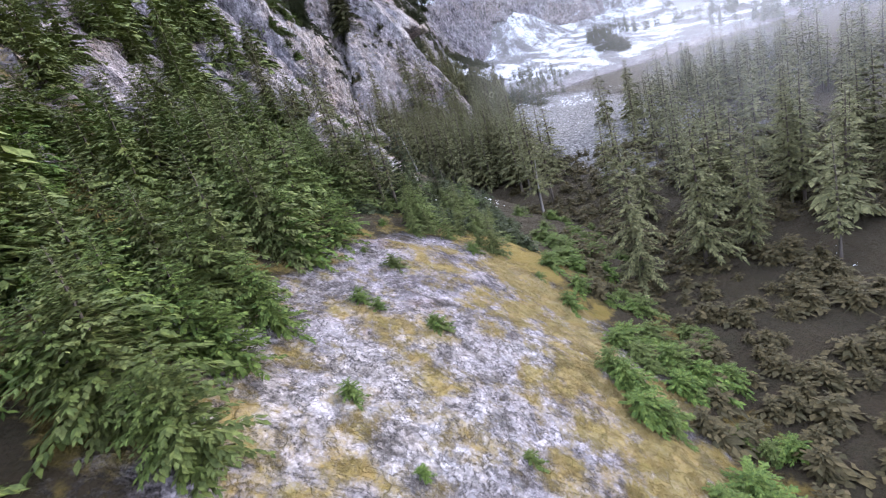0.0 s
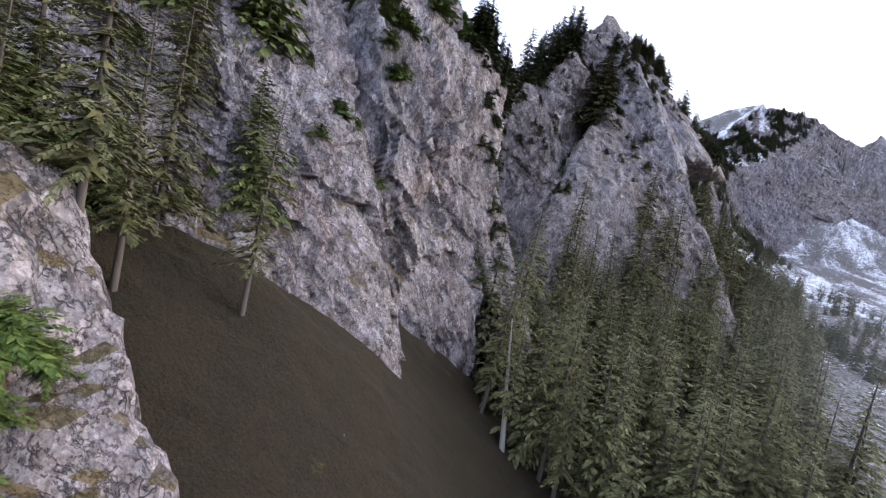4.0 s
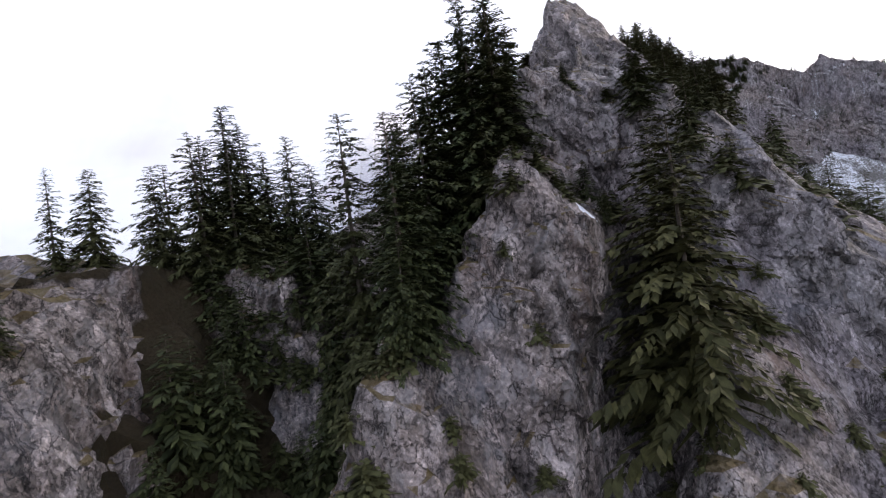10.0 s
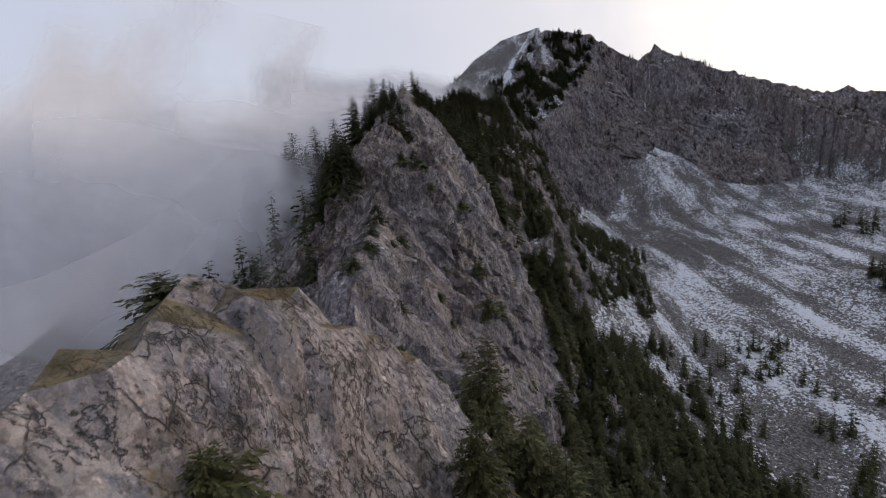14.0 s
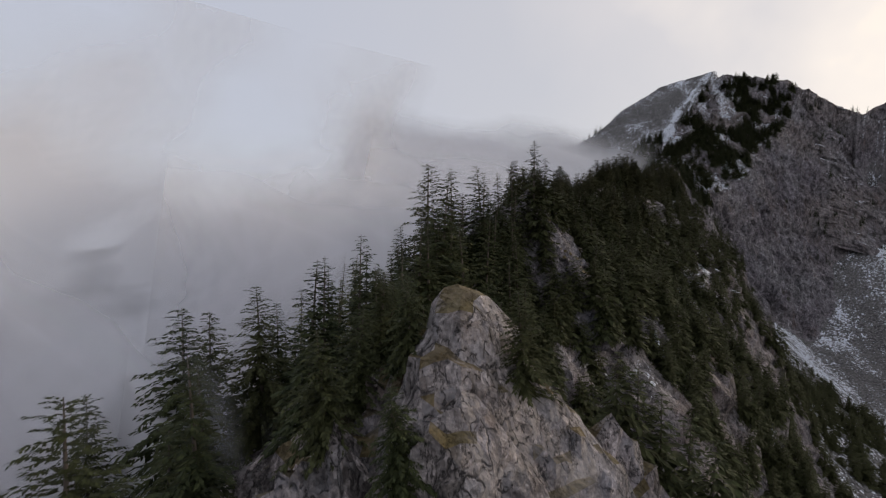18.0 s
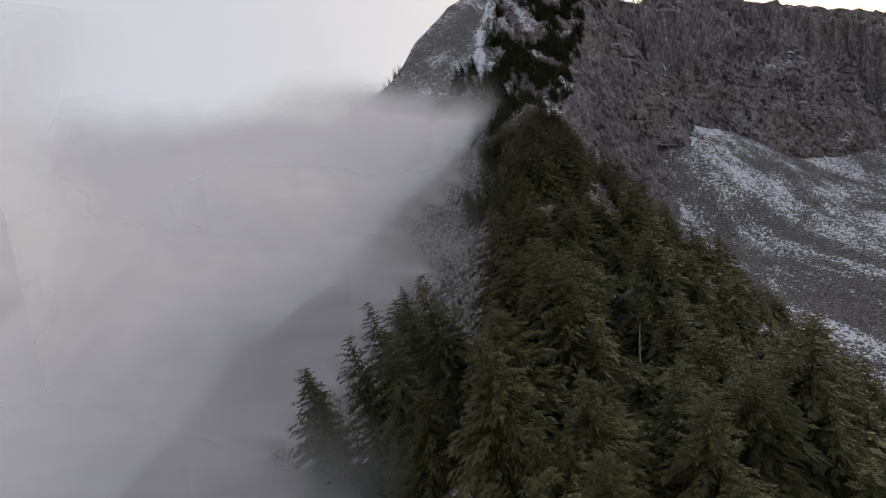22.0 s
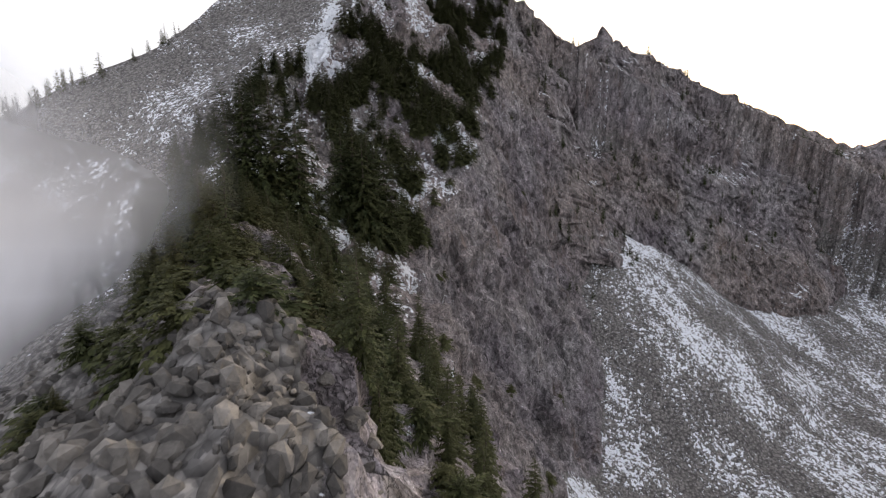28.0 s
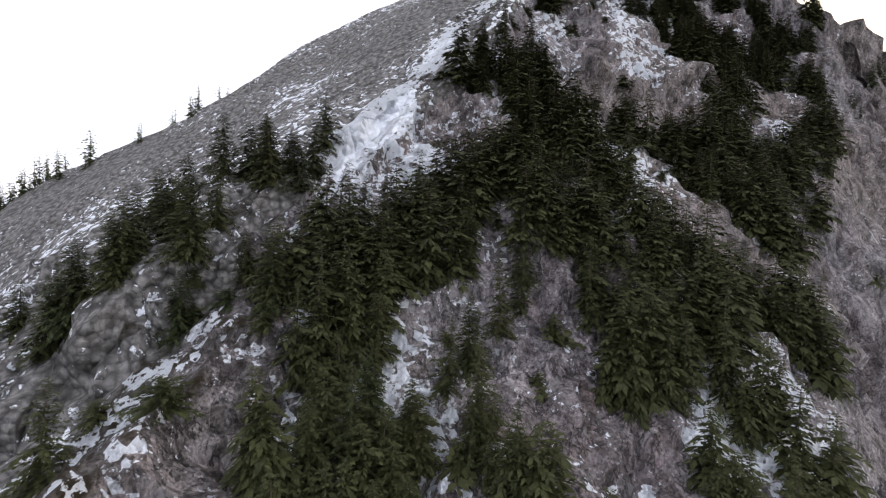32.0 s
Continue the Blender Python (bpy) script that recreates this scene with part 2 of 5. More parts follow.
def paint(ob, **masks):
    """Masks of the ground's cover, a number for each vertex."""
    for key, values in masks.items():
        ob.data.attributes.new(key, "FLOAT", "POINT").data.foreach_set("value", np.asarray(values, np.float32))


# ---- materials ----


class Nodes:
    def __init__(self, name):
        self.mat = bpy.data.materials.new(name)
        self.mat.use_nodes = True
        self.n, self.l = self.mat.node_tree.nodes, self.mat.node_tree.links
        self.bsdf = self.n["Principled BSDF"]
        self.co = self.n.new("ShaderNodeTexCoord").outputs["Object"]

    def put(self, socket, value):
        if isinstance(value, bpy.types.NodeSocket):
            self.l.new(value, socket)
        else:
            socket.default_value = value

    def noise(self, scale, detail=4, rough=0.55, vec=None, squash=None, distortion=0.0):
        t = self.n.new("ShaderNodeTexNoise")
        v = vec or self.co
        if squash:
            m = self.n.new("ShaderNodeMapping")
            m.inputs["Scale"].default_value = squash
            m.inputs["Rotation"].default_value = (0.2, 0.55, 0.3)
            self.l.new(v, m.inputs[0])
            v = m.outputs[0]
        self.l.new(v, t.inputs["Vector"])
        for k, val in (("Scale", scale), ("Detail", detail), ("Roughness", rough), ("Distortion", distortion)):
            t.inputs[k].default_value = val
        return t.outputs["Fac"]

    def voronoi(self, scale, feature="F1", out="Distance", squash=None):
        t = self.n.new("ShaderNodeTexVoronoi")
        t.feature = feature
        v = self.co
        if squash:
            m = self.n.new("ShaderNodeMapping")
            m.inputs["Scale"].default_value = squash
            m.inputs["Rotation"].default_value = (0.2, 0.55, 0.3)
            self.l.new(v, m.inputs[0])
            v = m.outputs[0]
        self.l.new(v, t.inputs["Vector"])
        t.inputs["Scale"].default_value = scale
        return t.outputs[out]

    def facets(self, scale, squash, vec=None):
        """Tilted planes, one for each cell of broken rock: a height in metres and the cell's own colour."""
        mp = self.n.new("ShaderNodeMapping")
        mp.inputs["Scale"].default_value = squash
        mp.inputs["Rotation"].default_value = (0.2, 0.55, 0.3)
        self.l.new(vec or self.co, mp.inputs[0])
        t = self.n.new("ShaderNodeTexVoronoi")
        t.inputs["Scale"].default_value = scale
        self.l.new(mp.outputs[0], t.inputs["Vector"])
        diff, grad, dot = (self.n.new("ShaderNodeVectorMath") for _ in range(3))
        diff.operation, grad.operation, dot.operation = "SUBTRACT", "SUBTRACT", "DOT_PRODUCT"
        self.l.new(mp.outputs[0], diff.inputs[0])
        self.l.new(t.outputs["Position"], diff.inputs[1])
        self.l.new(t.outputs["Color"], grad.inputs[0])
        grad.inputs[1].default_value = (0.5, 0.5, 0.5)
        self.l.new(diff.outputs[0], dot.inputs[0])
        self.l.new(grad.outputs[0], dot.inputs[1])
        return dot.outputs["Value"], t.outputs["Color"]

    def ramp(self, fac, *stops):
        r = self.n.new("ShaderNodeValToRGB")
        for k, (pos, col) in enumerate(stops):
            e = r.color_ramp.elements[k] if k < 2 else r.color_ramp.elements.new(pos)
            e.position = pos
            e.color = (*col, 1) if isinstance(col, tuple) else (col, col, col, 1)
        self.l.new(fac, r.inputs[0])
        return r.outputs[0]

    def mix(self, fac, a, b, mode="MIX"):
        m = self.n.new("ShaderNodeMix")
        m.data_type, m.blend_type = "RGBA", mode
        self.put(m.inputs[0], fac)
        for s, v in ((m.inputs[6], a), (m.inputs[7], b)):
            self.put(s, (*v, 1) if isinstance(v, tuple) else v)
        return m.outputs[2]

    def math(self, op, a, b=0.0, c=0.0):
        m = self.n.new("ShaderNodeMath")
        m.operation = op
        for s, v in zip(m.inputs, (a, b, c)):
            self.put(s, v)
        return m.outputs[0]

    def attr(self, key):
        a = self.n.new("ShaderNodeAttribute")
        a.attribute_name = key
        return a.outputs["Fac"]

    def over(self, mask, grain, soft=0.12):
        """A mask with a ragged edge: where mask is above the grain."""
        d = self.math("SUBTRACT", mask, grain)
        m = self.n.new("ShaderNodeMapRange")
        m.inputs[1].default_value, m.inputs[2].default_value = -soft, soft
        self.l.new(d, m.inputs[0])
        return m.outputs[0]

    def bump(self, height, dist, strength=1.0, normal=None):
        b = self.n.new("ShaderNodeBump")
        b.inputs["Strength"].default_value, b.inputs["Distance"].default_value = strength, dist
        self.l.new(height, b.inputs["Height"])
        if normal:
            self.l.new(normal, b.inputs["Normal"])
        return b.outputs[0]

    def done(self, color, rough=0.9, normal=None, spec=0.25):
        self.put(self.bsdf.inputs["Base Color"], color if not isinstance(color, tuple) else (*color, 1))
        self.put(self.bsdf.inputs["Roughness"], rough)
        self.bsdf.inputs["Specular IOR Level"].default_value = spec
        if normal:
            self.l.new(normal, self.bsdf.inputs["Normal"])
        return self.mat


def rock_colors(m):
    """Grey-violet jointed rock: angular blocks of different tone, dark cracks with crevice shade painted in, pale
    weathered faces, rust streaks. Gives colour, height and grains.
    """
    broad = m.noise(0.07, 4, 0.6)
    mid = m.noise(0.8, 6, 0.65, squash=(1, 1, 0.5))
    fine = m.noise(6.0, 5, 0.7)
    warp = m.n.new("ShaderNodeVectorMath")
    warp.operation = "MULTIPLY_ADD"
    nc = m.n.new("ShaderNodeTexNoise")
    nc.inputs["Scale"].default_value, nc.inputs["Detail"].default_value = 1.2, 6
    m.l.new(m.co, nc.inputs["Vector"])
    m.l.new(nc.outputs["Color"], warp.inputs[0])
    warp.inputs[1].default_value = (0.9, 0.9, 0.9)
    m.l.new(m.co, warp.inputs[2])
    w = warp.outputs[0]
    f1, tone1 = m.facets(0.33, (1, 1, 0.45), w)
    f2, tone2 = m.facets(0.95, (1, 1, 0.5), w)
    f3, tone3 = m.facets(2.5, (1, 1, 0.55), w)
    f4, tone4 = m.facets(6.5, (1, 1, 0.65), w)
    keep, m.co = m.co, w
    edge2 = m.voronoi(0.95, "DISTANCE_TO_EDGE", squash=(1, 1, 0.5))
    edge3 = m.voronoi(2.5, "DISTANCE_TO_EDGE", squash=(1, 1, 0.55))
    m.co = keep
    base = m.ramp(broad, (0.32, (0.150, 0.130, 0.143)), (0.48, (0.218, 0.196, 0.208)), (0.64, (0.275, 0.258, 0.262)))
    base = m.mix(m.ramp(m.noise(0.022, 2), (0.45, 0.0), (0.6, 0.55)), base, (0.25, 0.205, 0.180))
    streak = m.noise(0.30, 6, 0.72, squash=(1, 1, 0.2))
    for tone, lo, hi in ((tone1, 0.80, 1.18), (tone2, 0.68, 1.30), (tone3, 0.58, 1.42), (tone4, 0.66, 1.36), (streak, 0.72, 1.25), (mid, 0.62, 1.36), (fine, 0.55, 1.45)):
        a, b = (0.15, 0.85) if tone in (tone1, tone2, tone3, tone4) else (0.30, 0.70)
        base = m.mix(1.0, base, m.ramp(tone, (a, lo / 2), (b, hi / 2)), "MULTIPLY")
        base = m.mix(1.0, base, (2.0, 2.0, 2.0), "MULTIPLY")
    rust = m.over(m.noise(0.20, 5, 0.7, squash=(1, 1, 0.25)), m.math("ADD", m.math("MULTIPLY", fine, 0.25), 0.50), 0.06)
    base = m.mix(m.math("MULTIPLY", rust, 0.35), base, (0.22, 0.135, 0.10))
    pale = m.over(mid, m.math("ADD", m.math("MULTIPLY", tone3, 0.3), 0.42), 0.03)
    base = m.mix(m.math("MULTIPLY", pale, 0.30), base, (0.40, 0.38, 0.385))
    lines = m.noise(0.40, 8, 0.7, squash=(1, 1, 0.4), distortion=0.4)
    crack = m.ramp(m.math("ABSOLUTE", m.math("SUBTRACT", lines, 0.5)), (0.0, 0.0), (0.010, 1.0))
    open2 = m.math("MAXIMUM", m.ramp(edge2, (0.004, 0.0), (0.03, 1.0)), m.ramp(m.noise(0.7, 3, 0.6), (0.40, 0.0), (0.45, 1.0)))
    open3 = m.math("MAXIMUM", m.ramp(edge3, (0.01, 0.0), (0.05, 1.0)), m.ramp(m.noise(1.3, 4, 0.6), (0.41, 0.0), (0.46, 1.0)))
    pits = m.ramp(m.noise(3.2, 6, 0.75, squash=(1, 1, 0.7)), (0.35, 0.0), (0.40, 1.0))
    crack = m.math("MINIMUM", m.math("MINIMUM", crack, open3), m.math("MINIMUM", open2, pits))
    # crevice shade put into the colour: cracks and pits go nearly black
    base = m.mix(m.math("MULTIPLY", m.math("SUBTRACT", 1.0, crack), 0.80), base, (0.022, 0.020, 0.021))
    height = m.math("ADD", m.math("MULTIPLY", f1, 0.9), m.math("MULTIPLY", f2, 1.1))
    height = m.math("ADD", height, m.math("ADD", m.math("MULTIPLY", f3, 1.0), m.math("MULTIPLY", f4, 0.75)))
    height = m.math("ADD", height, m.math("ADD", m.math("MULTIPLY", mid, 0.12), m.math("ADD", m.math("MULTIPLY", fine, 0.025), m.math("MULTIPLY", crack, 0.08))))
    return base, height, fine, mid


def ground_material():
    m = Nodes("mountain_ground")
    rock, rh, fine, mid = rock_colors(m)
    # loose stones
    cell = m.voronoi(1.7, "F1", "Color")
    dist = m.voronoi(1.7)
    cell2 = m.voronoi(5.0, "F1", "Color")
    stone = m.mix(0.55, m.ramp(cell, (0.2, (0.10, 0.095, 0.094)), (0.85, (0.33, 0.315, 0.30))), m.ramp(cell2, (0.2, (0.10, 0.096, 0.095)), (0.85, (0.30, 0.285, 0.275))))
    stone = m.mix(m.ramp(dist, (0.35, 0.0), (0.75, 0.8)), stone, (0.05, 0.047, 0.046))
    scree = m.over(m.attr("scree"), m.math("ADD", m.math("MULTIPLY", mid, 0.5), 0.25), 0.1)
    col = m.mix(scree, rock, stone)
    sf, _ = m.facets(1.7, (1, 1, 1))
    hgt = m.mix(scree, rh, m.math("ADD", m.math("MULTIPLY", dist, -0.4), m.math("MULTIPLY", sf, 1.2)))
    # earth, dead grass, moss
    turf = m.mix(m.noise(1.2, 5, 0.7), m.mix(m.noise(0.15, 3), (0.022, 0.013, 0.009), (0.050, 0.030, 0.018)), m.mix(m.noise(0.4, 3), (0.048, 0.038, 0.016), (0.020, 0.026, 0.011)))
    turf = m.mix(0.5, turf, m.ramp(fine, (0.3, 0.15), (0.7, 0.8)), "OVERLAY")
    grass = m.over(m.attr("turf"), m.math("ADD", m.math("MULTIPLY", m.noise(0.6, 6, 0.7), 0.9), 0.05), 0.1)
    col = m.mix(grass, col, turf)
    hgt = m.mix(grass, hgt, m.math("ADD", m.math("MULTIPLY", fine, 0.25), m.math("MULTIPLY", mid, 0.5)))
    moss = m.over(m.attr("moss"), m.math("ADD", m.math("MULTIPLY", m.noise(0.35, 6, 0.7), 0.9), 0.08), 0.06)
    mosscol = m.mix(m.noise(0.9, 5, 0.7), (0.13, 0.125, 0.02), (0.27, 0.17, 0.05))
    col = m.mix(m.math("MULTIPLY", moss, 0.85), col, mosscol)
    # snow caught between the stones
    sgrain = m.math("ADD", m.math("MULTIPLY", m.noise(2.2, 3, 0.7), 0.75), m.math("ADD", m.math("MULTIPLY", cell, 0.42), m.math("ADD", m.math("MULTIPLY", m.noise(0.10, 5, 0.65, squash=(1, 0.35, 1)), 0.9), -0.62)))
    snow = m.over(m.attr("snow"), sgrain, 0.02)
    col = m.mix(snow, col, m.mix(fine, (0.74, 0.78, 0.86), (0.86, 0.88, 0.92)))
    # snow lying on ledges
    g = m.n.new("ShaderNodeNewGeometry")
    sep = m.n.new("ShaderNodeSeparateXYZ")
    m.l.new(g.outputs["True Normal"], sep.inputs[0])
    ledge = m.math("MULTIPLY", m.ramp(sep.outputs[2], (0.42, 0.0), (0.75, 1.0)), m.attr("speck"))
    speck = m.over(ledge, m.math("ADD", m.math("MULTIPLY", m.noise(1.1, 5, 0.75, squash=(1, 1, 2.0)), 1.5), m.math("MULTIPLY", m.noise(0.1, 3), 0.5)), 0.02)
    snow = m.math("MAXIMUM", snow, speck)
    col = m.mix(speck, col, (0.80, 0.83, 0.88))
    n = m.bump(hgt, 1.0, 1.0)
    rough = m.mix(snow, (0.92, 0.92, 0.92), (0.6, 0.6, 0.6))
    return m.done(col, rough, n)


def cliff_material():
    m = Nodes("jointed_cliff_rock")
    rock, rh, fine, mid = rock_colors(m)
    g = m.n.new("ShaderNodeNewGeometry")
    sep = m.n.new("ShaderNodeSeparateXYZ")
    m.l.new(g.outputs["Normal"], sep.inputs[0])
    ledge = m.math("MULTIPLY", m.ramp(sep.outputs[2], (0.55, 0.0), (0.8, 1.0)), 0.62)
    moss = m.over(ledge, m.math("ADD", m.math("MULTIPLY", m.noise(0.5, 6, 0.7), 0.9), 0.05), 0.06)
    mosscol = m.mix(m.noise(0.8, 5, 0.7), (0.085, 0.08, 0.02), (0.16, 0.10, 0.045))
    col = m.mix(m.math("MULTIPLY", moss, 0.85), rock, mosscol)
    blue = m.over(m.noise(0.13, 4, 0.6), m.math("ADD", m.math("MULTIPLY", fine, 0.2), 0.5), 0.05)
    col = m.mix(m.math("MULTIPLY", blue, 0.3), col, (0.16, 0.175, 0.22))
    return m.done(col, 0.88, m.bump(rh, 1.0, 1.0))


def needle_material(name, dark, light):
    m = Nodes(name)
    info = m.n.new("ShaderNodeObjectInfo")
    geo = m.n.new("ShaderNodeNewGeometry")
    a = m.mix(geo.outputs["Random Per Island"], dark, light)
    a = m.mix(m.math("MULTIPLY", info.outputs["Random"], 0.5), a, (0.075, 0.07, 0.028))
    a = m.mix(1.0, a, m.ramp(m.noise(5.0, 5, 0.8), (0.3, 0.25), (0.7, 0.85)), "MULTIPLY")
    a = m.mix(1.0, a, (1.8, 1.8, 1.8), "MULTIPLY")
    m.bsdf.inputs["Transmission Weight"].default_value = 0.0
    return m.done(a, 0.75, None, 0.2)


def bark_material(name, dark, light):
    m = Nodes(name)
    a = m.mix(m.noise(6.0, 6, 0.7, squash=(1, 1, 0.15)), dark, light)
    return m.done(a, 0.9, m.bump(m.noise(9.0, 5, 0.7, squash=(1, 1, 0.15)), 0.03, 0.8))


def stone_material():
    m = Nodes("talus_stone")
    info = m.n.new("ShaderNodeObjectInfo")
    geo = m.n.new("ShaderNodeNewGeometry")
    r = m.math("FRACT", m.math("ADD", info.outputs["Random"], geo.outputs["Random Per Island"]))
    a = m.ramp(r, (0.0, (0.055, 0.052, 0.050)), (0.6, (0.115, 0.107, 0.10)), (1.0, (0.20, 0.185, 0.17)))
    a = m.mix(0.6, a, m.ramp(m.noise(3.0, 6, 0.7), (0.3, 0.2), (0.7, 0.8)), "OVERLAY")
    return m.done(a, 0.9, m.bump(m.noise(4.0, 6, 0.7), 0.08, 0.8))


def snow_material():
    m = Nodes("old_snow")
    a = m.mix(m.noise(2.0, 5, 0.7), (0.70, 0.74, 0.83), (0.88, 0.89, 0.92))
    return m.done(a, 0.6, m.bump(m.noise(3.0, 5, 0.7), 0.06, 0.8))


def fog_material():
    m = Nodes("drifting_fog")
    m.n.remove(m.bsdf)
    out = [n for n in m.n if n.type == "OUTPUT_MATERIAL"][0]
    clear, white, glow, both, mixed = (m.n.new("ShaderNode" + k) for k in ("BsdfTransparent", "BsdfDiffuse", "BsdfTranslucent", "MixShader", "MixShader"))
    for b in (white, glow):
        b.inputs[0].default_value = (0.84, 0.84, 0.875, 1)
    m.l.new(white.outputs[0], both.inputs[1])
    m.l.new(glow.outputs[0], both.inputs[2])
    wisp = m.noise(0.018, 4, 0.55, squash=(1, 1, 1.6), distortion=0.6)
    d = m.n.new("ShaderNodeMapRange")
    d.inputs[1].default_value, d.inputs[2].default_value, d.inputs[3].default_value, d.inputs[4].default_value = 0.3, 0.66, 0.4, 1.35
    m.l.new(wisp, d.inputs[0])
    a = m.math("MINIMUM", m.math("MULTIPLY", m.attr("thick"), d.outputs[0]), 1.0)
    m.l.new(a, mixed.inputs[0])
    m.l.new(clear.outputs[0], mixed.inputs[1])
    m.l.new(both.outputs[0], mixed.inputs[2])
    m.l.new(mixed.outputs[0], out.inputs[0])
    return m.mat


GROUND, CLIFF, STONE, SNOW, FOG = ground_material(), cliff_material(), stone_material(), snow_material(), fog_material()
NEEDLES_MID = needle_material("lowland_conifer_needles", (0.056, 0.082, 0.022), (0.165, 0.20, 0.055))
NEEDLES_OLIVE = needle_material("olive_conifer_needles", (0.062, 0.068, 0.028), (0.185, 0.178, 0.078))
NEEDLES_CREST = needle_material("crest_conifer_needles", (0.020, 0.023, 0.008), (0.062, 0.060, 0.021))
BRUSH = needle_material("heath_brush_leaves", (0.030, 0.026, 0.012), (0.085, 0.062, 0.026))
NEEDLES = needle_material("hemlock_needles", (0.015, 0.023, 0.009), (0.048, 0.058, 0.020))
NEEDLES_BRIGHT = needle_material("sapling_needles", (0.045, 0.085, 0.016), (0.12, 0.165, 0.030))
BARK = bark_material("grey_brown_bark", (0.045, 0.036, 0.030), (0.16, 0.135, 0.115))
DEADWOOD = bark_material("bleached_deadwood", (0.16, 0.145, 0.13), (0.36, 0.33, 0.30))

# ---- the mountain: one sheet of ground to the horizon ----
gx = steps(-2600, 3200, -62, 48, 0.72, 1.026)
gy = steps(-2600, 3600, -16, 560, 0.72, 1.06)
GX, GY = np.meshgrid(gx, gy)
fx, fy = GX.ravel(), GY.ravel()
warp = np.stack((fx, fy, 0 * fx), 1)
wx, wy = 1.3 * layered(warp / 14.0, 3, 40), 1.3 * layered(warp / 14.0, 3, 60)
rocky, soft = ground_height(fx + wx, fy + wy)
rocky = rocky + 1.1 * layered(warp / 18.0, 3, 70)
soft = soft + 0.8 * layered(warp / 25.0, 3, 80)
gz = np.logaddexp(rocky / 1.2, soft / 1.2) * 1.2
far = np.clip((np.hypot(fx - 80, fy - 280) - 420) / 700, 0, 1)
gz = gz * (1 - far) + far * (-60 + 25 * layered(warp / 260.0, 3, 90))
is_rock = np.clip((rocky - soft) / 3.0 + 0.4, 0, 1) * (1 - far)
Z = gz.reshape(GX.shape)
dzy, dzx = np.gradient(Z, gy, gx)
N = np.stack((-dzx.ravel(), -dzy.ravel(), np.ones(fx.size)), 1)
N /= np.linalg.norm(N, axis=1)[:, None]
V = np.stack((fx, fy, gz), 1)
near_part = (far < 1) & (np.abs(fx - 60) < 330)
relief = np.zeros(fx.size, np.float32)
relief[near_part] = rock_relief(V[near_part], 1.0)
steep = np.clip((0.86 - N[:, 2]) / 0.25, 0, 1)
amp = 0.12 + is_rock * (0.35 + 0.65 * steep)
V += N * (relief * amp)[:, None]
past_brink = crest_surface(fx, fy, BRINK)[1]
bare_cliff = np.clip((past_brink - 0.5) / 3, 0, 1) * np.clip((fy - 440) / 15, 0, 1) * is_rock * (fy < 560)
ribs = blocks(np.stack(((0.66 * fx + 0.75 * fy) / 3.4 + 0.5 * layered(warp / 9.0, 2, 21), gz / 15.0, 0 * fx), 1), 61) + 0.45 * blocks(np.stack(((0.66 * fx + 0.75 * fy) / 1.3, gz / 6.0, 0 * fx), 1), 67)
V += N * (1.5 * bare_cliff * ribs)[:, None]
fit_side = crest_surface(fx, fy, MAIN_RIDGE[6:])[1]
up_side = crest_surface(fx, fy, UPPER_RIDGE)[1]
side = np.where(fy < 283, fit_side, up_side)

ground = mesh_object("ground", V, grid_faces(len(gy), len(gx)), GROUND)
tagged(ground, "steep mountain ground of grey rock, scree, dead grass and snow", "ground", kind="structure")
bowl = np.clip((soft - rocky) / 3 + 0.3, 0, 1) * np.clip((fy - 215) / 60, 0, 1) * (fx > -20)
high = np.clip((fy - 190) / 40, 0, 1)
flat = np.clip((N[:, 2] - 0.45) / 0.3, 0, 1)
scree_left = np.clip((-side - 1.5) / 3, 0, 1) * np.clip((fy - 285) / 15, 0, 1)
flat_xy = np.stack((fx, fy, 0 * fx), 1)
streak = np.clip(0.5 + 1.0 * layered(np.stack(((fx + 0.12 * fy) / 6, (fy - 0.12 * fx) / 40, 0 * fx), 1), 3, 7), 0, 1)
patchy = np.clip(0.45 + 1.1 * layered(flat_xy / 5.0, 3, 91), 0, 1)
broad = np.clip(0.5 + 0.9 * layered(flat_xy / 24.0, 2, 95), 0, 1)
snow = bowl * (0.20 + 0.19 * streak + 0.09 * broad) * np.clip((fx + 5) / 15, 0.5, 1)
snow = np.maximum(snow, high * flat * (side > 1) * (side < 70) * (fx < 75) * (0.10 + 0.24 * patchy) * (1 - 0.8 * np.clip((fy - 430) / 20, 0, 1)))
west = np.clip((fy - 440) / 30, 0, 1) * (side < 2) * (fx < 30)
snow = np.maximum(snow, west * (0.165 + 0.12 * broad + 0.30 * np.exp(-((side + 4 - 2 * patchy) / 2) ** 2) * (fy > 500)))
face = np.clip((fy - 432) / 16, 0, 1) * (side > -5) * np.clip(1.5 - past_brink / 4, 0, 1) * (fy < 548) * (fx < 70)
snow = np.maximum(snow, face * np.clip(flat + 0.35, 0, 1) * (0.20 + 0.27 * patchy))
field = np.clip(2.2 - 2 * np.hypot((fx + 13 - 0.25 * (fy - 472)) / 11, (fy - 472) / 17), 0, 1) + 0.6 * np.clip(1.2 - np.hypot((fx + 13) / 6, (fy - 452) / 9), 0, 1) + 0.62 * np.clip(1.3 - np.hypot((fx - 25) / 7, (fy - 527) / 12), 0, 1)
snow = np.maximum(snow, 0.60 * np.clip(field, 0, 1) * (0.66 + 0.34 * patchy))
snow = np.maximum(snow, 0.28 * flat * (fx > 75) * (fy > 470))
snow = np.where(fy < 95, 0, snow) * (1 - far)
lower = 1 - np.clip((fy - 200) / 40, 0, 1)
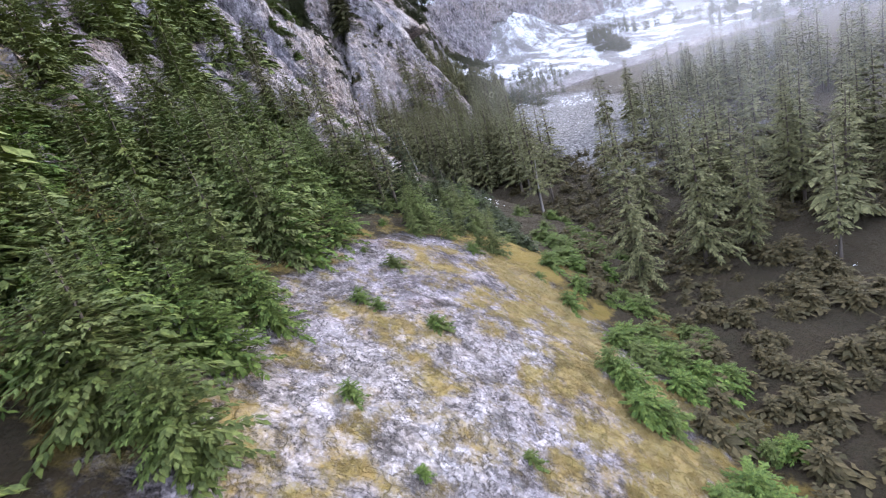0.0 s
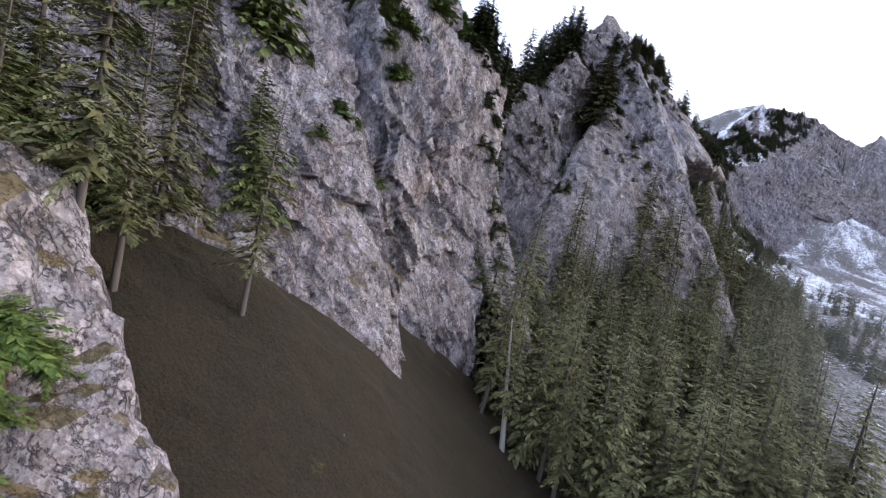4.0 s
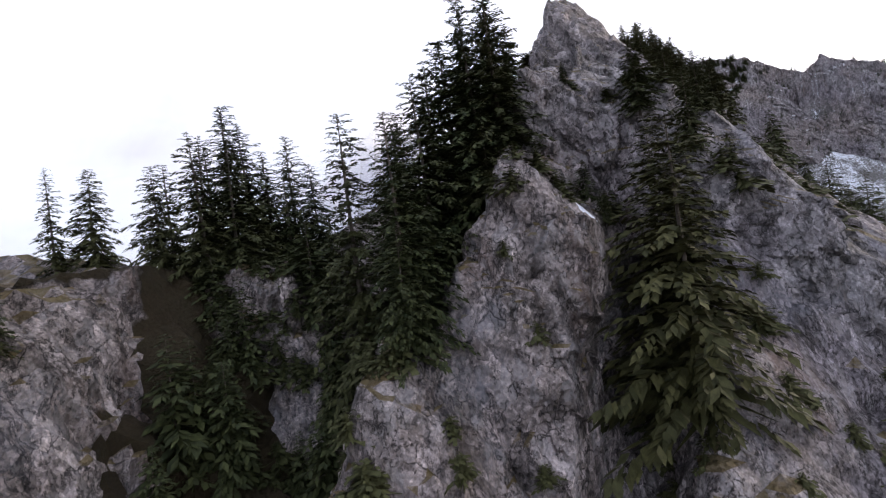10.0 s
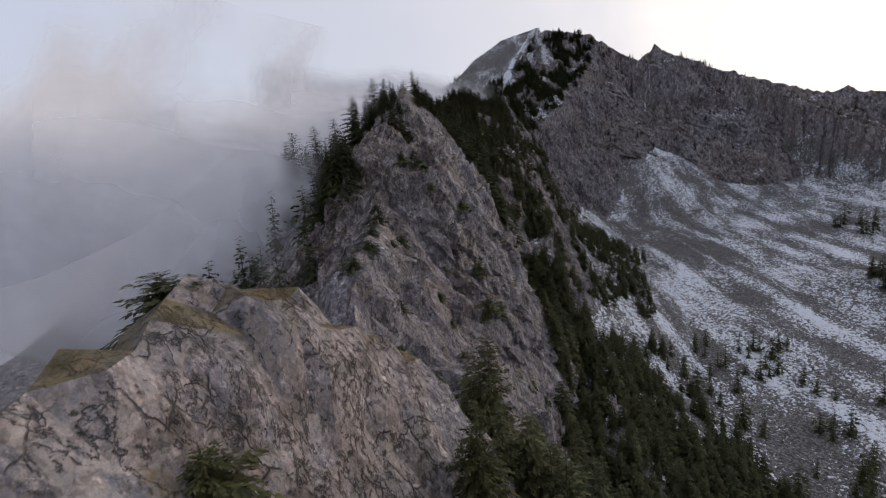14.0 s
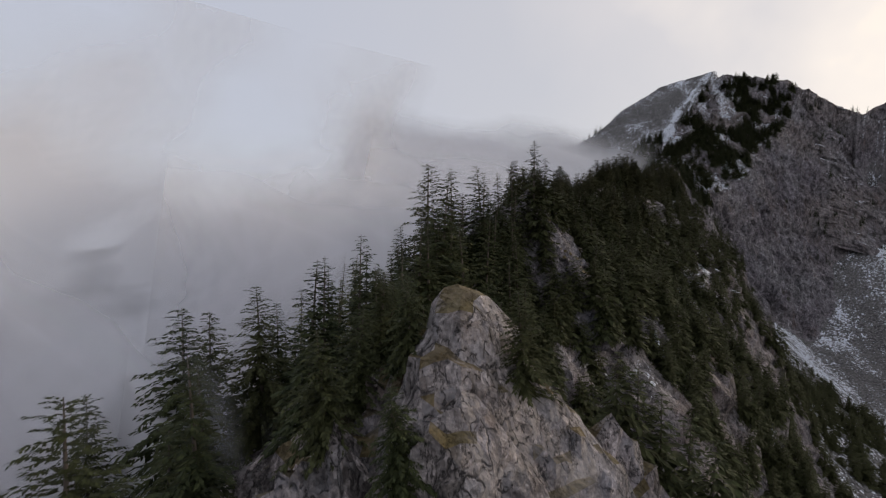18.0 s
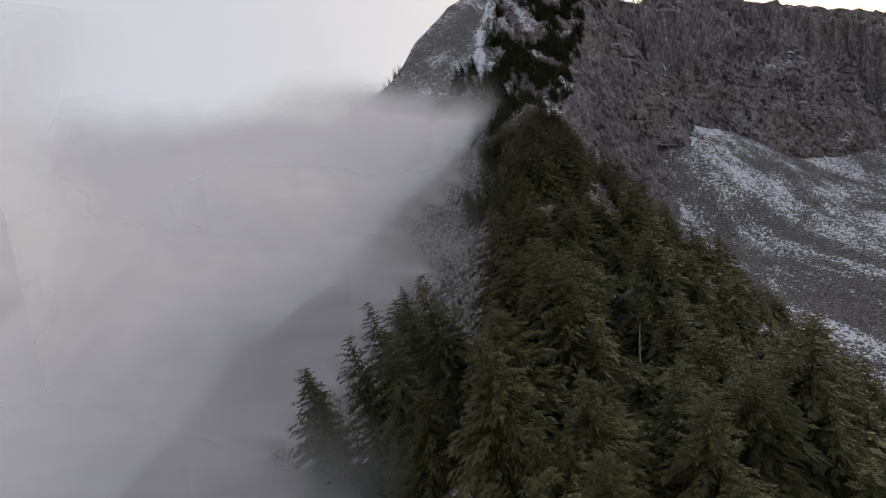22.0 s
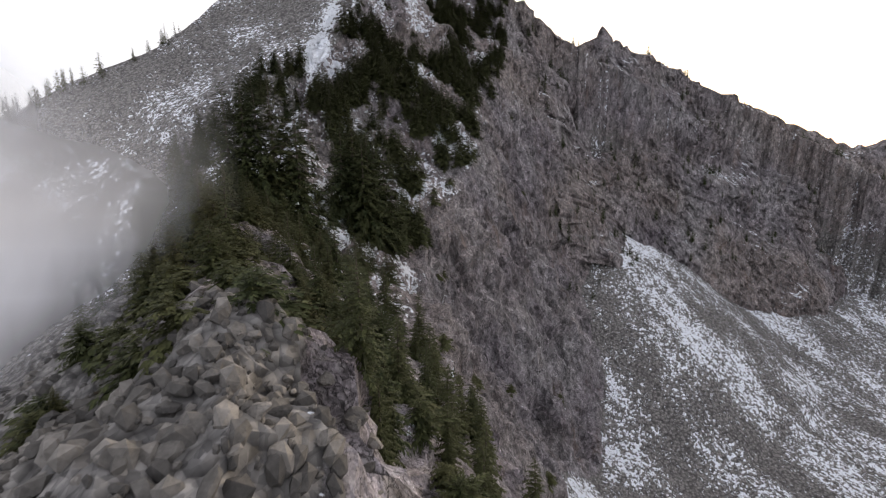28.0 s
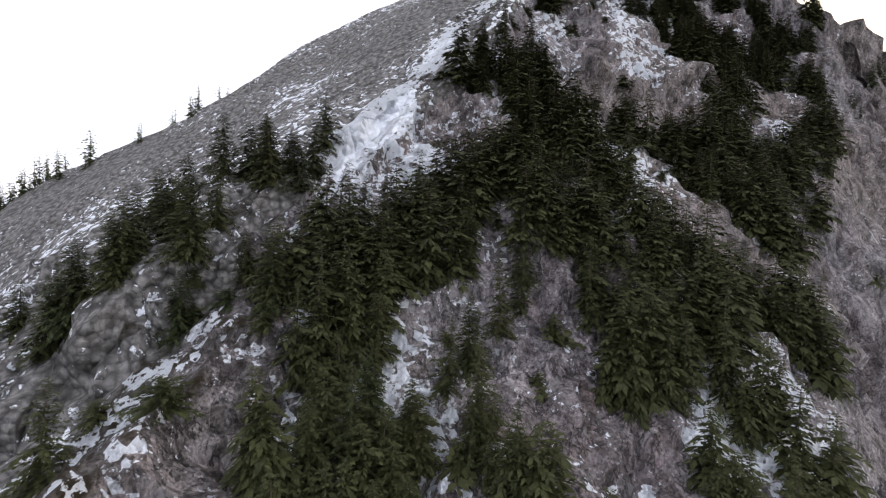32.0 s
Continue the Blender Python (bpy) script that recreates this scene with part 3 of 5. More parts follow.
turf = np.clip(np.maximum(lower * (0.75 - 0.6 * is_rock * steep) * (0.4 + flat), 0.5 * high * flat * (np.abs(side) < 6) * ((fy < 384) | (fy > 412))), 0, 1)
gully = (fy > 104) & (fy < 160) & (np.abs(fx - np.interp(fy, (104, 120, 140, 159), (-18, -27, -37, -46))) < 7)
turf = np.maximum(np.maximum(turf, far * 0.9), 0.95 * gully)
hill = np.clip((fx - 150) / 60, 0, 1) * np.clip((470 - fy) / 60, 0, 1)
turf = np.maximum(turf, 0.75 * hill)
slab = np.clip(1 - np.hypot((fx + 2) / 14, (fy - 20) / 26), 0, 1)
turf *= 1 - np.clip(2.2 * slab, 0, 0.62)
edge_grass = np.exp(-((fx - 9 + 0.15 * fy) / 4) ** 2) * (fy < 60)
moss = np.clip(lower * (0.49 - 0.17 * np.clip((fy - 42) / 14, 0, 1) + 0.14 * edge_grass) * (fy < 110) * (fx < 14) + 0.32 * high * (np.abs(side) < 5) * ((fy < 384) | (fy > 412)), 0, 1)
crest_scree = (np.clip((fy - 384) / 6, 0, 1) * np.clip((414 - fy) / 6, 0, 1)) * np.clip((3.5 - side) / 2, 0, 1)
scree = np.clip(np.maximum(np.maximum(np.maximum(bowl, crest_scree), scree_left), np.clip((fy - 440) / 30, 0, 1) * (side < -2)), 0, 1)
tongue = np.clip((fx - 16) / 10, 0, 1) * np.clip((fy - 60) / 25, 0, 1) * np.clip((75 - fx) / 30, 0, 1) * np.clip((225 - fy) / 40, 0, 1) * (1 - far)
scree = np.maximum(scree, np.maximum(tongue, 1.3 * np.clip(1 - np.hypot((fx - 8) / 12, (fy - 62) / 16), 0, 1)))
turf *= 1 - 0.85 * np.clip(tongue, 0, 1)
snow = np.maximum(snow, 0.30 * tongue * np.clip((fy - 110) / 90, 0, 1))
snow = np.maximum(snow, 0.40 * np.clip(1 - np.hypot((fx - 2) / 7, (fy - 74) / 10), 0, 1) ** 0.5 * (fy < 90))
speck = np.clip((fy - 200) / 60, 0, 1) * (0.50 + 0.25 * np.clip((fy - 400) / 60, 0, 1)) * (side > -3) * (1 - far)
paint(ground, snow=snow, turf=turf, moss=moss, scree=scree, speck=speck)

# ---- buttresses, fins and knobs of bare rock ----


BALLS = {}
SOLID = []


def ball(fine):
    if fine not in BALLS:
        bm = bmesh.new()
        bmesh.ops.create_icosphere(bm, subdivisions=fine, radius=1)
        BALLS[fine] = np.array([v.co[:] for v in bm.verts]), np.array([[v.index for v in f.verts] for f in bm.faces])
        bm.free()
    return BALLS[fine]


def rock_mass(name, label, centre, planes, fine=6, big=0.75, sharp=11):
    """A body of rock cut by steep joint planes, each given by its outward normal and a place on it."""
    D, F = ball(fine)
    c = np.array(centre, float)
    inv = np.zeros(len(D))
    for p in planes:
        n = np.array(p[:3], float)
        n /= np.linalg.norm(n)
        h = n @ (np.array(p[3:]) - c)
        inv += np.clip(D @ n / h, 0, None) ** sharp
    P = c + D * (inv ** (-1 / sharp))[:, None]
    P = P + D * rock_relief(P, big)[:, None]
    SOLID.append((P, F))
    ob = mesh_object(name, P, F, CLIFF)
    return tagged(ob, label, "cliff", "rock buttresses along the ridge", "structure")


rock_mass("boulder", "house-sized pale grey boulder resting on the mossy slope", (-14.5, 65, 56), (
    (0.5, -0.8, 0.35, -14, 61, 59), (0.75, 0.1, 0.6, -10, 65, 58), (-0.8, -0.3, 0.4, -18, 63, 61), (0.2, -0.2, 0.95, -15, 63, 63.5), (0, 1, 0.1, -14, 71, 57), (0.3, 0.2, -0.9, -13, 64, 49.5)), 5, 0.45)
rock_mass("cliff_buttress", "near-vertical wall of grey fractured rock with sparse moss", (-34, 84, 66), (
    (0.78, -0.36, 0.51, -25.4, 89.5, 75.2), (0.3, 0, 0.95, -30, 86, 91), (0.3, -0.95, 0.1, -28, 68, 66), (0.25, 0.95, 0.05, -27, 92.3, 75), (-1, 0, 0, -52, 84, 66), (0, 0, -1, -30, 84, 38)), fine=7)
rock_mass("cliff_buttress", "massive violet-grey rock buttress with a smooth bluish patch", (-32, 99, 66), (
    (0.885, -0.41, 0.22, -23.3, 98.45, 80.15), (0.7, 0.7, 0.02, -20.1, 110, 74), (0.60, 0.05, 0.80, -23.4, 100.7, 87.0), (-0.2, -0.97, 0.1, -27, 92.8, 78), (-1, 0, 0, -50, 97, 66), (0, 0, -1, -30, 97, 38)), fine=7, big=0.85)
rock_mass("cliff_buttress", "sloping slab of grey rock with shrubs along its top", (-40, 117, 74), (
    (0.75, -0.35, 0.55, -30, 117, 84), (0.5, 0.85, 0.1, -32, 122, 80), (0.45, -0.1, 0.88, -33, 117, 89), (0, -1, 0.1, -34, 109, 78), (-1, 0, 0, -52, 117, 74), (0, 0, -1, -36, 117, 52)))
rock_mass("cliff_buttress", "blocky grey rock tower with conifers on its top", (-53, 128, 88), (
    (0.6, -0.75, 0.28, -44, 131, 97), (0.35, 0.2, 0.91, -46, 132, 105), (0.9, 0.4, 0.2, -43, 134, 95), (-1, 0, 0, -66, 128, 88), (-0.1, 0.98, 0.1, -52, 140, 90), (0, 0, -1, -50, 128, 62)))
rock_mass("cliff_buttress", "pale flat-topped rock wall beside the dark gully", (-53, 145, 86), (
    (0.45, -0.85, 0.28, -45.2, 137.7, 91.1), (0.9, 0.35, 0.2, -46, 146, 95), (0.2, -0.1, 0.97, -51, 147, 102.5), (-1, 0, 0, -64, 145, 86), (0, 1, 0.1, -52, 153, 90), (0, 0, -1, -50, 145, 58)))
rock_mass("rock_knob", "small dark rock face below the wooded saddle", (-46, 157, 95), (
    (0.3, -0.9, 0.3, -45.8, 153, 99.3), (0.85, -0.2, 0.4, -42, 154, 98), (-0.85, -0.2, 0.4, -50, 154, 98), (0, 0, 1, -46, 155, 101.5), (0, 1, 0, -46, 162, 96), (0, 0, -1, -46, 157, 86)), 5)
rock_mass("rock_fin", "tall leaning fin of streaked grey rock above the gully", (-31, 151, 82), (
    (0.30, -0.92, 0.22, -31, 148, 92), (-0.86, -0.3, 0.35, -36, 146, 90), (0.82, -0.2, 0.45, -29.6, 149, 90), (0, 0.95, 0.3, -31, 156, 90), (0, 0, 1, -32.4, 150, 97.5), (0, 0, -1, -31, 151, 55)))
rock_mass("rock_fin", "diamond-shaped leaning slab of pale grey rock", (-27.3, 159.5, 95), (
    (0.18, -0.93, 0.24, -27.5, 154.3, 97.5), (-0.84, -0.3, 0.42, -31.5, 155.4, 100.2), (0.70, -0.2, 0.66, -27.4, 157.5, 104.4), (1, -0.25, -0.1, -25.6, 155.5, 96), (0, 0.95, 0.3, -28, 164, 98), (0, 0, -1, -28, 159, 78)))
rock_mass("rock_pinnacle", "pointed summit pinnacle of grey fractured rock", (-25.5, 171.5, 105), fine=7, sharp=22, planes=(
    (0.47, -0.72, 0.62, -24.1, 170.8, 117.6), (-0.82, -0.3, 0.48, -29.2, 171.5, 116.2), (0.85, 0.12, 0.5, -20.9, 169, 112.5), (0, 0.9, 0.45, -25, 177.5, 117.5), (-0.1, 0, 1, -25.8, 173, 120.6), (0.25, -1, 0.1, -23, 162.6, 104), (0, 0, -1, -25, 171, 84)))
rock_mass("cliff_buttress", "broad brown-grey rock shoulder falling into the forest", (-12, 174, 74), (
    (0.646, -0.624, 0.44, -17.2, 158, 91), (0.88, 0.25, 0.40, -10.2, 174, 98), (0.25, -0.15, 0.95, -14, 170, 107), (-0.93, -0.3, 0.25, -22.6, 153, 86), (0, 1, 0.1, -12, 194, 75), (0, 0, -1, -12, 172, 42)))
rock_mass("rock_knob", "lichened grey rock knob on the ridge crest", (-25, 186, 106), (
    (0.35, -0.85, 0.4, -25.5, 179.6, 120.5), (-0.9, -0.15, 0.4, -28.8, 181, 119), (0.76, -0.2, 0.62, -24.0, 181, 120.3), (0, 0, 1, -26, 181, 124.2), (0, 0.9, 0.45, -26, 187, 120.5), (0, 0, -1, -25, 186, 90)))
rock_mass("rock_knob", "grey rock knob with dry grass on the ridge crest", (-27, 197, 110), (
    (0.3, -0.85, 0.45, -27, 190.5, 122.5), (-0.85, -0.15, 0.5, -31, 193, 120), (0.86, -0.2, 0.45, -25, 193, 118.5), (0, 0, 1, -27, 193, 124.6), (0, 0.9, 0.45, -27, 202, 119), (0, 0, -1, -27, 197, 96)), 5)
rock_mass("cliff_buttress", "craggy grey cliff below the ridge crest", (-36, 252, 112), fine=7, big=1.25, planes=(
    (0.35, -0.88, 0.32, -34, 242.8, 126.3), (0.88, -0.3, 0.36, -26.3, 251, 128.3), (0.05, -0.15, 0.98, -33, 249, 132.5), (-0.85, -0.25, 0.45, -37.6, 247.3, 130), (0, 1, 0.2, -36, 262, 120), (0, 0, -1, -36, 252, 88)))
rock_mass("rock_slab", "tilted pale rock slab ending in a sharp tip beside the crest", (-32, 260, 126), (
    (0.84, -0.25, 0.47, -30.6, 259, 137), (-0.75, -0.3, 0.58, -34.6, 259, 138), (0.1, -0.93, 0.3, -32, 255, 133), (0, 0.9, 0.4, -33, 263, 136), (0, 0, -1, -32, 260, 112)), 6, 1.0)
rock_mass("rock_knob", "small grey rock knob among the crest conifers", (-35, 295, 138), (
    (0.4, -0.85, 0.3, -35.5, 292.3, 142.5), (-0.8, -0.2, 0.5, -38, 294, 142), (0.85, -0.1, 0.5, -33, 294, 141), (0, 0, 1, -35.5, 294, 145), (0, 1, 0.2, -35, 299, 140), (0, 0, -1, -35, 295, 130)), 5, 0.4)
rock_mass("rock_slab", "smooth grey slab on the steep side below the crest", (-27, 324, 133), (
    (0.72, -0.45, 0.52, -28.5, 322.5, 139.7), (-0.6, -0.3, 0.7, -31, 324, 141), (0, 0.95, 0.2, -28, 331, 138), (0.1, -0.95, 0.2, -28, 318, 135), (0, 0, -1, -27, 324, 120)), 5, 0.4)


def headwall_cliff():
    """The long broken rock wall under the rim of the bowl, as a sheet of its own in front of the slope."""
    pts = np.array([p[:3] for p in HEADWALL[3:11]], float)
    seg = np.r_[0, np.cumsum(np.linalg.norm(np.diff(pts[:, :2], axis=0), axis=1))]
    run = np.arange(0, seg[-1], 0.95)
    C = np.stack([np.interp(run, seg, pts[:, k]) for k in range(3)], 1)
    out = np.stack((np.gradient(C[:, 1]), -np.gradient(C[:, 0])), 1)
    for _ in range(14):
        out = (out + np.roll(out, 1, 0) + np.roll(out, -1, 0)) / 3
    out /= np.linalg.norm(out, axis=1)[:, None]
    rows = 76
    down = np.r_[0.0, 0.4, np.arange(1, rows - 1) * 1.05]
    S, D = np.meshgrid(np.arange(len(run)), down)
    S, D = S.ravel(), D.ravel()
    away = np.where(D < 0.3, -3.0, 2.5 + D / 2.15)
    step = 2.2 * np.clip(layered(np.stack((run[S] / 20, 0 * D, D / 9), 1), 2, 33), -0.6, 0.8)
    step = step + 3.2 * (1 - np.exp(-D / 8)) * layered(np.stack((run[S] / 17 + 0.02 * D, 0 * D, D / 60), 1), 3, 35) + 1.1 * blocks(np.stack((run[S] / 8 + 0.06 * D + 0.8 * layered(np.stack((run[S] / 11, 0 * D, D / 11), 1), 2, 73), 0 * D, D / 8), 1), 71)
    P = np.stack((C[S, 0] + out[S, 0] * (away + step), C[S, 1] + out[S, 1] * (away + step), C[S, 2] - D), 1)
    R = 1.1 * rock_relief(P / 1.8, 0.8) + 1.0 * blocks(P / 4.0, 83)
    P[:, 0] += out[S, 0] * R
    P[:, 1] += out[S, 1] * R
    P[:, 2] += (2.2 * layered(P / 9.0, 3, 44) + 1.2 * blocks(P / 6.0, 47)) * np.clip(1.2 - D / 30, 0, 1)
    SOLID.append((P, np.concatenate([grid_faces(rows, len(run))[:, [0, 1, 2]], grid_faces(rows, len(run))[:, [0, 2, 3]]])))
    ob = mesh_object("headwall", P, grid_faces(rows, len(run)), GROUND)
    spots = np.clip(0.4 + 0.9 * layered(P / 14.0, 2, 12), 0, 1)
    paint(ob, snow=0.10 * spots, turf=0.22 * spots, moss=0 * D, scree=0 * D, speck=0.7 + 0.3 * spots)
    return tagged(ob, "long brown-grey rock headwall with snowy ledges above the bowl", "cliff", kind="structure")


headwall_cliff()

# ---- conifers ----
from mathutils.bvhtree import BVHTree


def strip_tube(points, radii, sides):
    """A tapering tube along points: vertices and quads."""
    P = np.asarray(points, float)
    a = np.linspace(0, 2 * np.pi, sides, endpoint=False)
    ring = np.stack((np.cos(a), np.sin(a), 0 * a), 1)
    V = (P[:, None, :] + np.asarray(radii)[:, None, None] * ring[None]).reshape(-1, 3)
    F = [(i * sides + k, i * sides + (k + 1) % sides, (i + 1) * sides + (k + 1) % sides, (i + 1) * sides + k) for i in range(len(P) - 1) for k in range(sides)]
    return V, np.array(F)


def conifer_arrays(seed, height, reach, branches, sprays, bare=0.12, droop=0.35, fine=True, heart=0.62):
    """Trunk and crown of a conifer: tiers of drooping boughs, each a fan of needle sprays, thick near the trunk."""
    r = np.random.RandomState(seed)
    bend = r.uniform(-0.03, 0.03, 2) * height
    t = np.linspace(0, 1, 9)
    trunk = strip_tube(np.stack((bend[0] * t ** 2, bend[1] * t ** 2, height * (t - 0.05 * (t == 0))), 1), height * (0.0125 * (1 - t) ** 0.8 + 0.001), 7)
    V = []
    lean = r.uniform(0, 2 * np.pi)
    for b in range(branches):
        u = min(bare + (1 - bare) * (b + r.uniform(0, 1)) / branches, 0.985)
        az = b * 2.4 + r.uniform(-0.5, 0.5)
        L = reach * ((1 - u) ** 0.7 + 0.09) * r.uniform(0.6, 1.15) * (1 + 0.2 * math.cos(az - lean))
        if r.rand() < 0.12:
            L *= 0.5
        rise = 0.6 * u - 0.05 + r.uniform(-0.15, 0.15)
        base = np.array((bend[0] * u * u, bend[1] * u * u, height * u))
        out = np.array((math.cos(az), math.sin(az), 0.0))
        cross = np.array((-out[1], out[0], 0.0))
        n = max(3, int(sprays * (0.4 + 0.8 * L / reach)))
        for k in range(n):
            f = 0.10 + 0.85 * (k + r.uniform(0, 0.7)) / n
            p = base + out * L * f + np.array((0, 0, L * (rise * f - droop * f * f + 0.05 * r.uniform(-1, 1))))
            s = 1 if k % 2 else -1
            way = out * r.uniform(0.5, 1.1) + cross * s * r.uniform(0.3, 1.2) * (1.2 - 0.6 * f) + np.array((0, 0, 0.8 * rise - 1.5 * droop * f - r.uniform(-0.08, 0.30)))
            way /= np.linalg.norm(way)
            wide = np.cross(way, (r.uniform(-0.6, 0.6), r.uniform(-0.6, 0.6), 1.0))
            wide /= np.linalg.norm(wide)
            l = (L * r.uniform(0.20, 0.40) * (1.2 - 0.5 * f) + 0.05 * reach) * (0.95 * (15 / sprays) ** 0.75 if fine else 1.45)
            w = l * r.uniform(0.17, 0.30) * (1.0 if fine else 1.4)
            V += [p, p + way * l * 0.42 + wide * w - np.array((0, 0, 0.10 * w)), p + way * l - np.array((0, 0, 0.14 * l)), p + way * l * 0.5 - wide * w * 0.9 - np.array((0, 0, 0.12 * w))]
    V = np.array(V)
    F = np.arange(len(V)).reshape(-1, 4)
    # tiers of drooping boughs round the trunk
    C, H = [], []
    tiers, points = (15, 9) if fine else (11, 8)
    for i in range(tiers):
        u = bare + (0.96 - bare) * (i + r.uniform(-0.3, 0.3)) / (tiers - 1)
        u = min(max(u, bare), 0.97)
        L = heart * reach * ((1 - u) ** 0.75 + 0.05) * (1 if i % 3 else 0.75)
        at, a0 = len(V) + len(C), r.uniform(0, 6.28)
        cx, cy = bend[0] * u * u, bend[1] * u * u
        C.append((cx, cy, height * u + 0.3 * L))
        for k in range(2 * points):
            a = a0 + math.pi * k / points + r.uniform(-0.12, 0.12)
            q = L * (r.uniform(0.65, 1.25) if k % 2 else r.uniform(0.2, 0.42))
            dz = -droop * q * (0.6 + 0.8 * q / L) * r.uniform(0.5, 1.2) + (0.55 * u - 0.1) * q
            C.append((cx + q * math.cos(a), cy + q * math.sin(a), height * u + dz))
        for k in range(points):
            H.append((at, at + 1 + 2 * k, at + 2 + 2 * k, at + 1 + (2 * k + 2) % (2 * points)))
    return trunk, (np.concatenate((V, np.array(C))), np.concatenate((F, np.array(H))))


def build_tree(name, label, seed, height, reach, branches, sprays, needles, bare=0.12, droop=0.35, category="tree", group="conifers on the mountain"):
    """A tree at the origin: an Empty with its trunk and crown."""
    (tv, tf), (cv, cf) = conifer_arrays(seed, height, reach, branches, sprays, bare, droop)
    base = tagged(new(name), label, category, group)
    mesh_object("trunk", tv, tf, BARK, True, base)
    mesh_object("crown", cv, cf, needles, False, base)
    return base


def build_snag(seed, height):
    """A dead tree: a bleached leaning trunk with short bare limbs."""
    r = np.random.RandomState(seed)
    t = np.linspace(0, 1, 8)
    base = tagged(new("dead_tree"), "bleached dead conifer with short bare limbs", "dead tree", "dead trees on the ridge")
    v, f = strip_tube(np.stack((0.10 * height * t ** 2, 0.05 * height * t, height * t - 0.4 * (t == 0)), 1), 0.02 * height * (1 - t) + 0.02, 7)
    mesh_object("trunk", v, f, DEADWOOD, True, base)
    for k in range(9):
        u = r.uniform(0.3, 0.97)
        a, l = r.uniform(0, 6.28), height * r.uniform(0.07, 0.2) * (1.2 - u)
        q = np.linspace(0, 1, 4)
        p = np.array((0.10 * height * u * u, 0.05 * height * u, height * u))
        v, f = strip_tube(p + np.stack((math.cos(a) * l * q, math.sin(a) * l * q, l * (0.5 * q - 0.3 * q * q)), 1), 0.02 * (1 - 0.8 * q), 4)
        mesh_object("limb", v, f, DEADWOOD, True, base)
    return base


EYES = []
for t, x, y, z, yaw, pitch, roll in ROWS:
    EYES.append((pose(0, 0, EYE, TILT, LEAN, TURN) @ Vector((METRES * x, METRES * y, METRES * z)))[:])
EYES = np.array(EYES)
EYES = np.concatenate([EYES[:-1] + (EYES[1:] - EYES[:-1]) * k / 6 for k in range(6)])


lists = [V[:, :].tolist()]
quads = grid_faces(len(gy), len(gx)).tolist()
shift = len(lists[0])
allv, allf = lists[0], quads
for P, F in SOLID:
    allv = allv + P.tolist()
    allf = allf + (F + shift).tolist()
    shift += len(P)
SURFACE = BVHTree.FromPolygons(allv, allf)
del allv, allf, lists, quads


def drop(x, y, top=400.0):
    """The place and normal of the ground or rock under (x, y)."""
    place, normal, _, _ = SURFACE.ray_cast(Vector((x, y, top)), Vector((0, 0, -1)))
    if place is not None and normal.z < 0:
        normal = -normal
    return place, normal


def clear_of_flight(p, height, reach, gap):
    d = EYES - np.array(p)
    flat = np.hypot(d[:, 0], d[:, 1])
    return not np.any((flat < reach + gap) & (d[:, 2] < height + gap) & (d[:, 2] > -gap))


def crest_x(y):
    pts = MAIN_RIDGE + UPPER_RIDGE[1:]
    return np.interp(y, [p[1] for p in pts], [p[0] for p in pts])


KINDS = [
    ("hemlock", "slender dark green mountain hemlock rooted in rocky ground", 9.0, 1.9, 130, 26, NEEDLES, 0.06, 0.34),
    ("subalpine_fir", "broad dark green subalpine conifer with drooping boughs", 8.0, 2.4, 160, 30, NEEDLES, 0.02, 0.36),
    ("conifer", "tall conifer with a bare lower trunk and thin crown", 14.0, 2.2, 120, 36, NEEDLES_OLIVE, 0.22, 0.34),
    ("conifer", "tall full conifer with olive-green drooping boughs", 13.0, 2.6, 140, 40, NEEDLES_OLIVE, 0.12, 0.36),
    ("conifer_sapling", "bushy bright green conifer sapling on the rock slope", 4.5, 1.9, 110, 30, NEEDLES_BRIGHT, 0.02, 0.28),
    ("conifer_shrub", "low spreading conifer shrub clinging to the rock", 1.8, 1.8, 60, 26, NEEDLES_BRIGHT, 0.02, 0.25),
    ("fir", "olive-green crest fir with dense layered boughs", 6.0, 2.0, 170, 30, NEEDLES_CREST, 0.02, 0.34),
    ("young_conifer", "full mid-green young conifer of the lower forest", 8.0, 2.3, 150, 28, NEEDLES_MID, 0.03, 0.34),
    ("tall_hemlock", "tall dark hemlock with short layered boughs", 13.0, 3.3, 210, 46, NEEDLES, 0.05, 0.36),
    ("dark_shrub", "low dark evergreen shrub between the rocks", 1.6, 1.6, 60, 24, NEEDLES, 0.02, 0.25),
]
PROTO = []
for k, (nm, lab, h, rch, br, sp, mat, bare, dr) in enumerate(KINDS):
    for v in range(2):
        PROTO.append((k, h, rch, build_tree(nm, lab, 31 * k + v + 5, h, rch, br, sp, mat, bare, dr)))
FAR = [conifer_arrays(200 + k, 1.0, (0.22, 0.27, 0.19, 0.31)[k], (36, 36, 38, 34)[k], 4, 0.04, 0.4, False, 0.75) for k in range(4)]
MID = [conifer_arrays(400 + k, 1.0, (0.17, 0.2, 0.15)[k], (90, 90, 80)[k], 12, (0.16, 0.08, 0.22)[k], 0.36, True, 0.45) for k in range(3)]
FULL = [conifer_arrays(420 + k, 1.0, (0.27, 0.31, 0.24)[k], 84, 9, 0.03, 0.38, True, 0.6) for k in range(3)]
SHRUB_FAR = [conifer_arrays(300 + k, 1.0, 0.9, 26, 5, 0.02, 0.25, False, 0.9) for k in range(2)]
planted = []
rng = np.random.RandomState(77)
first_used = set()


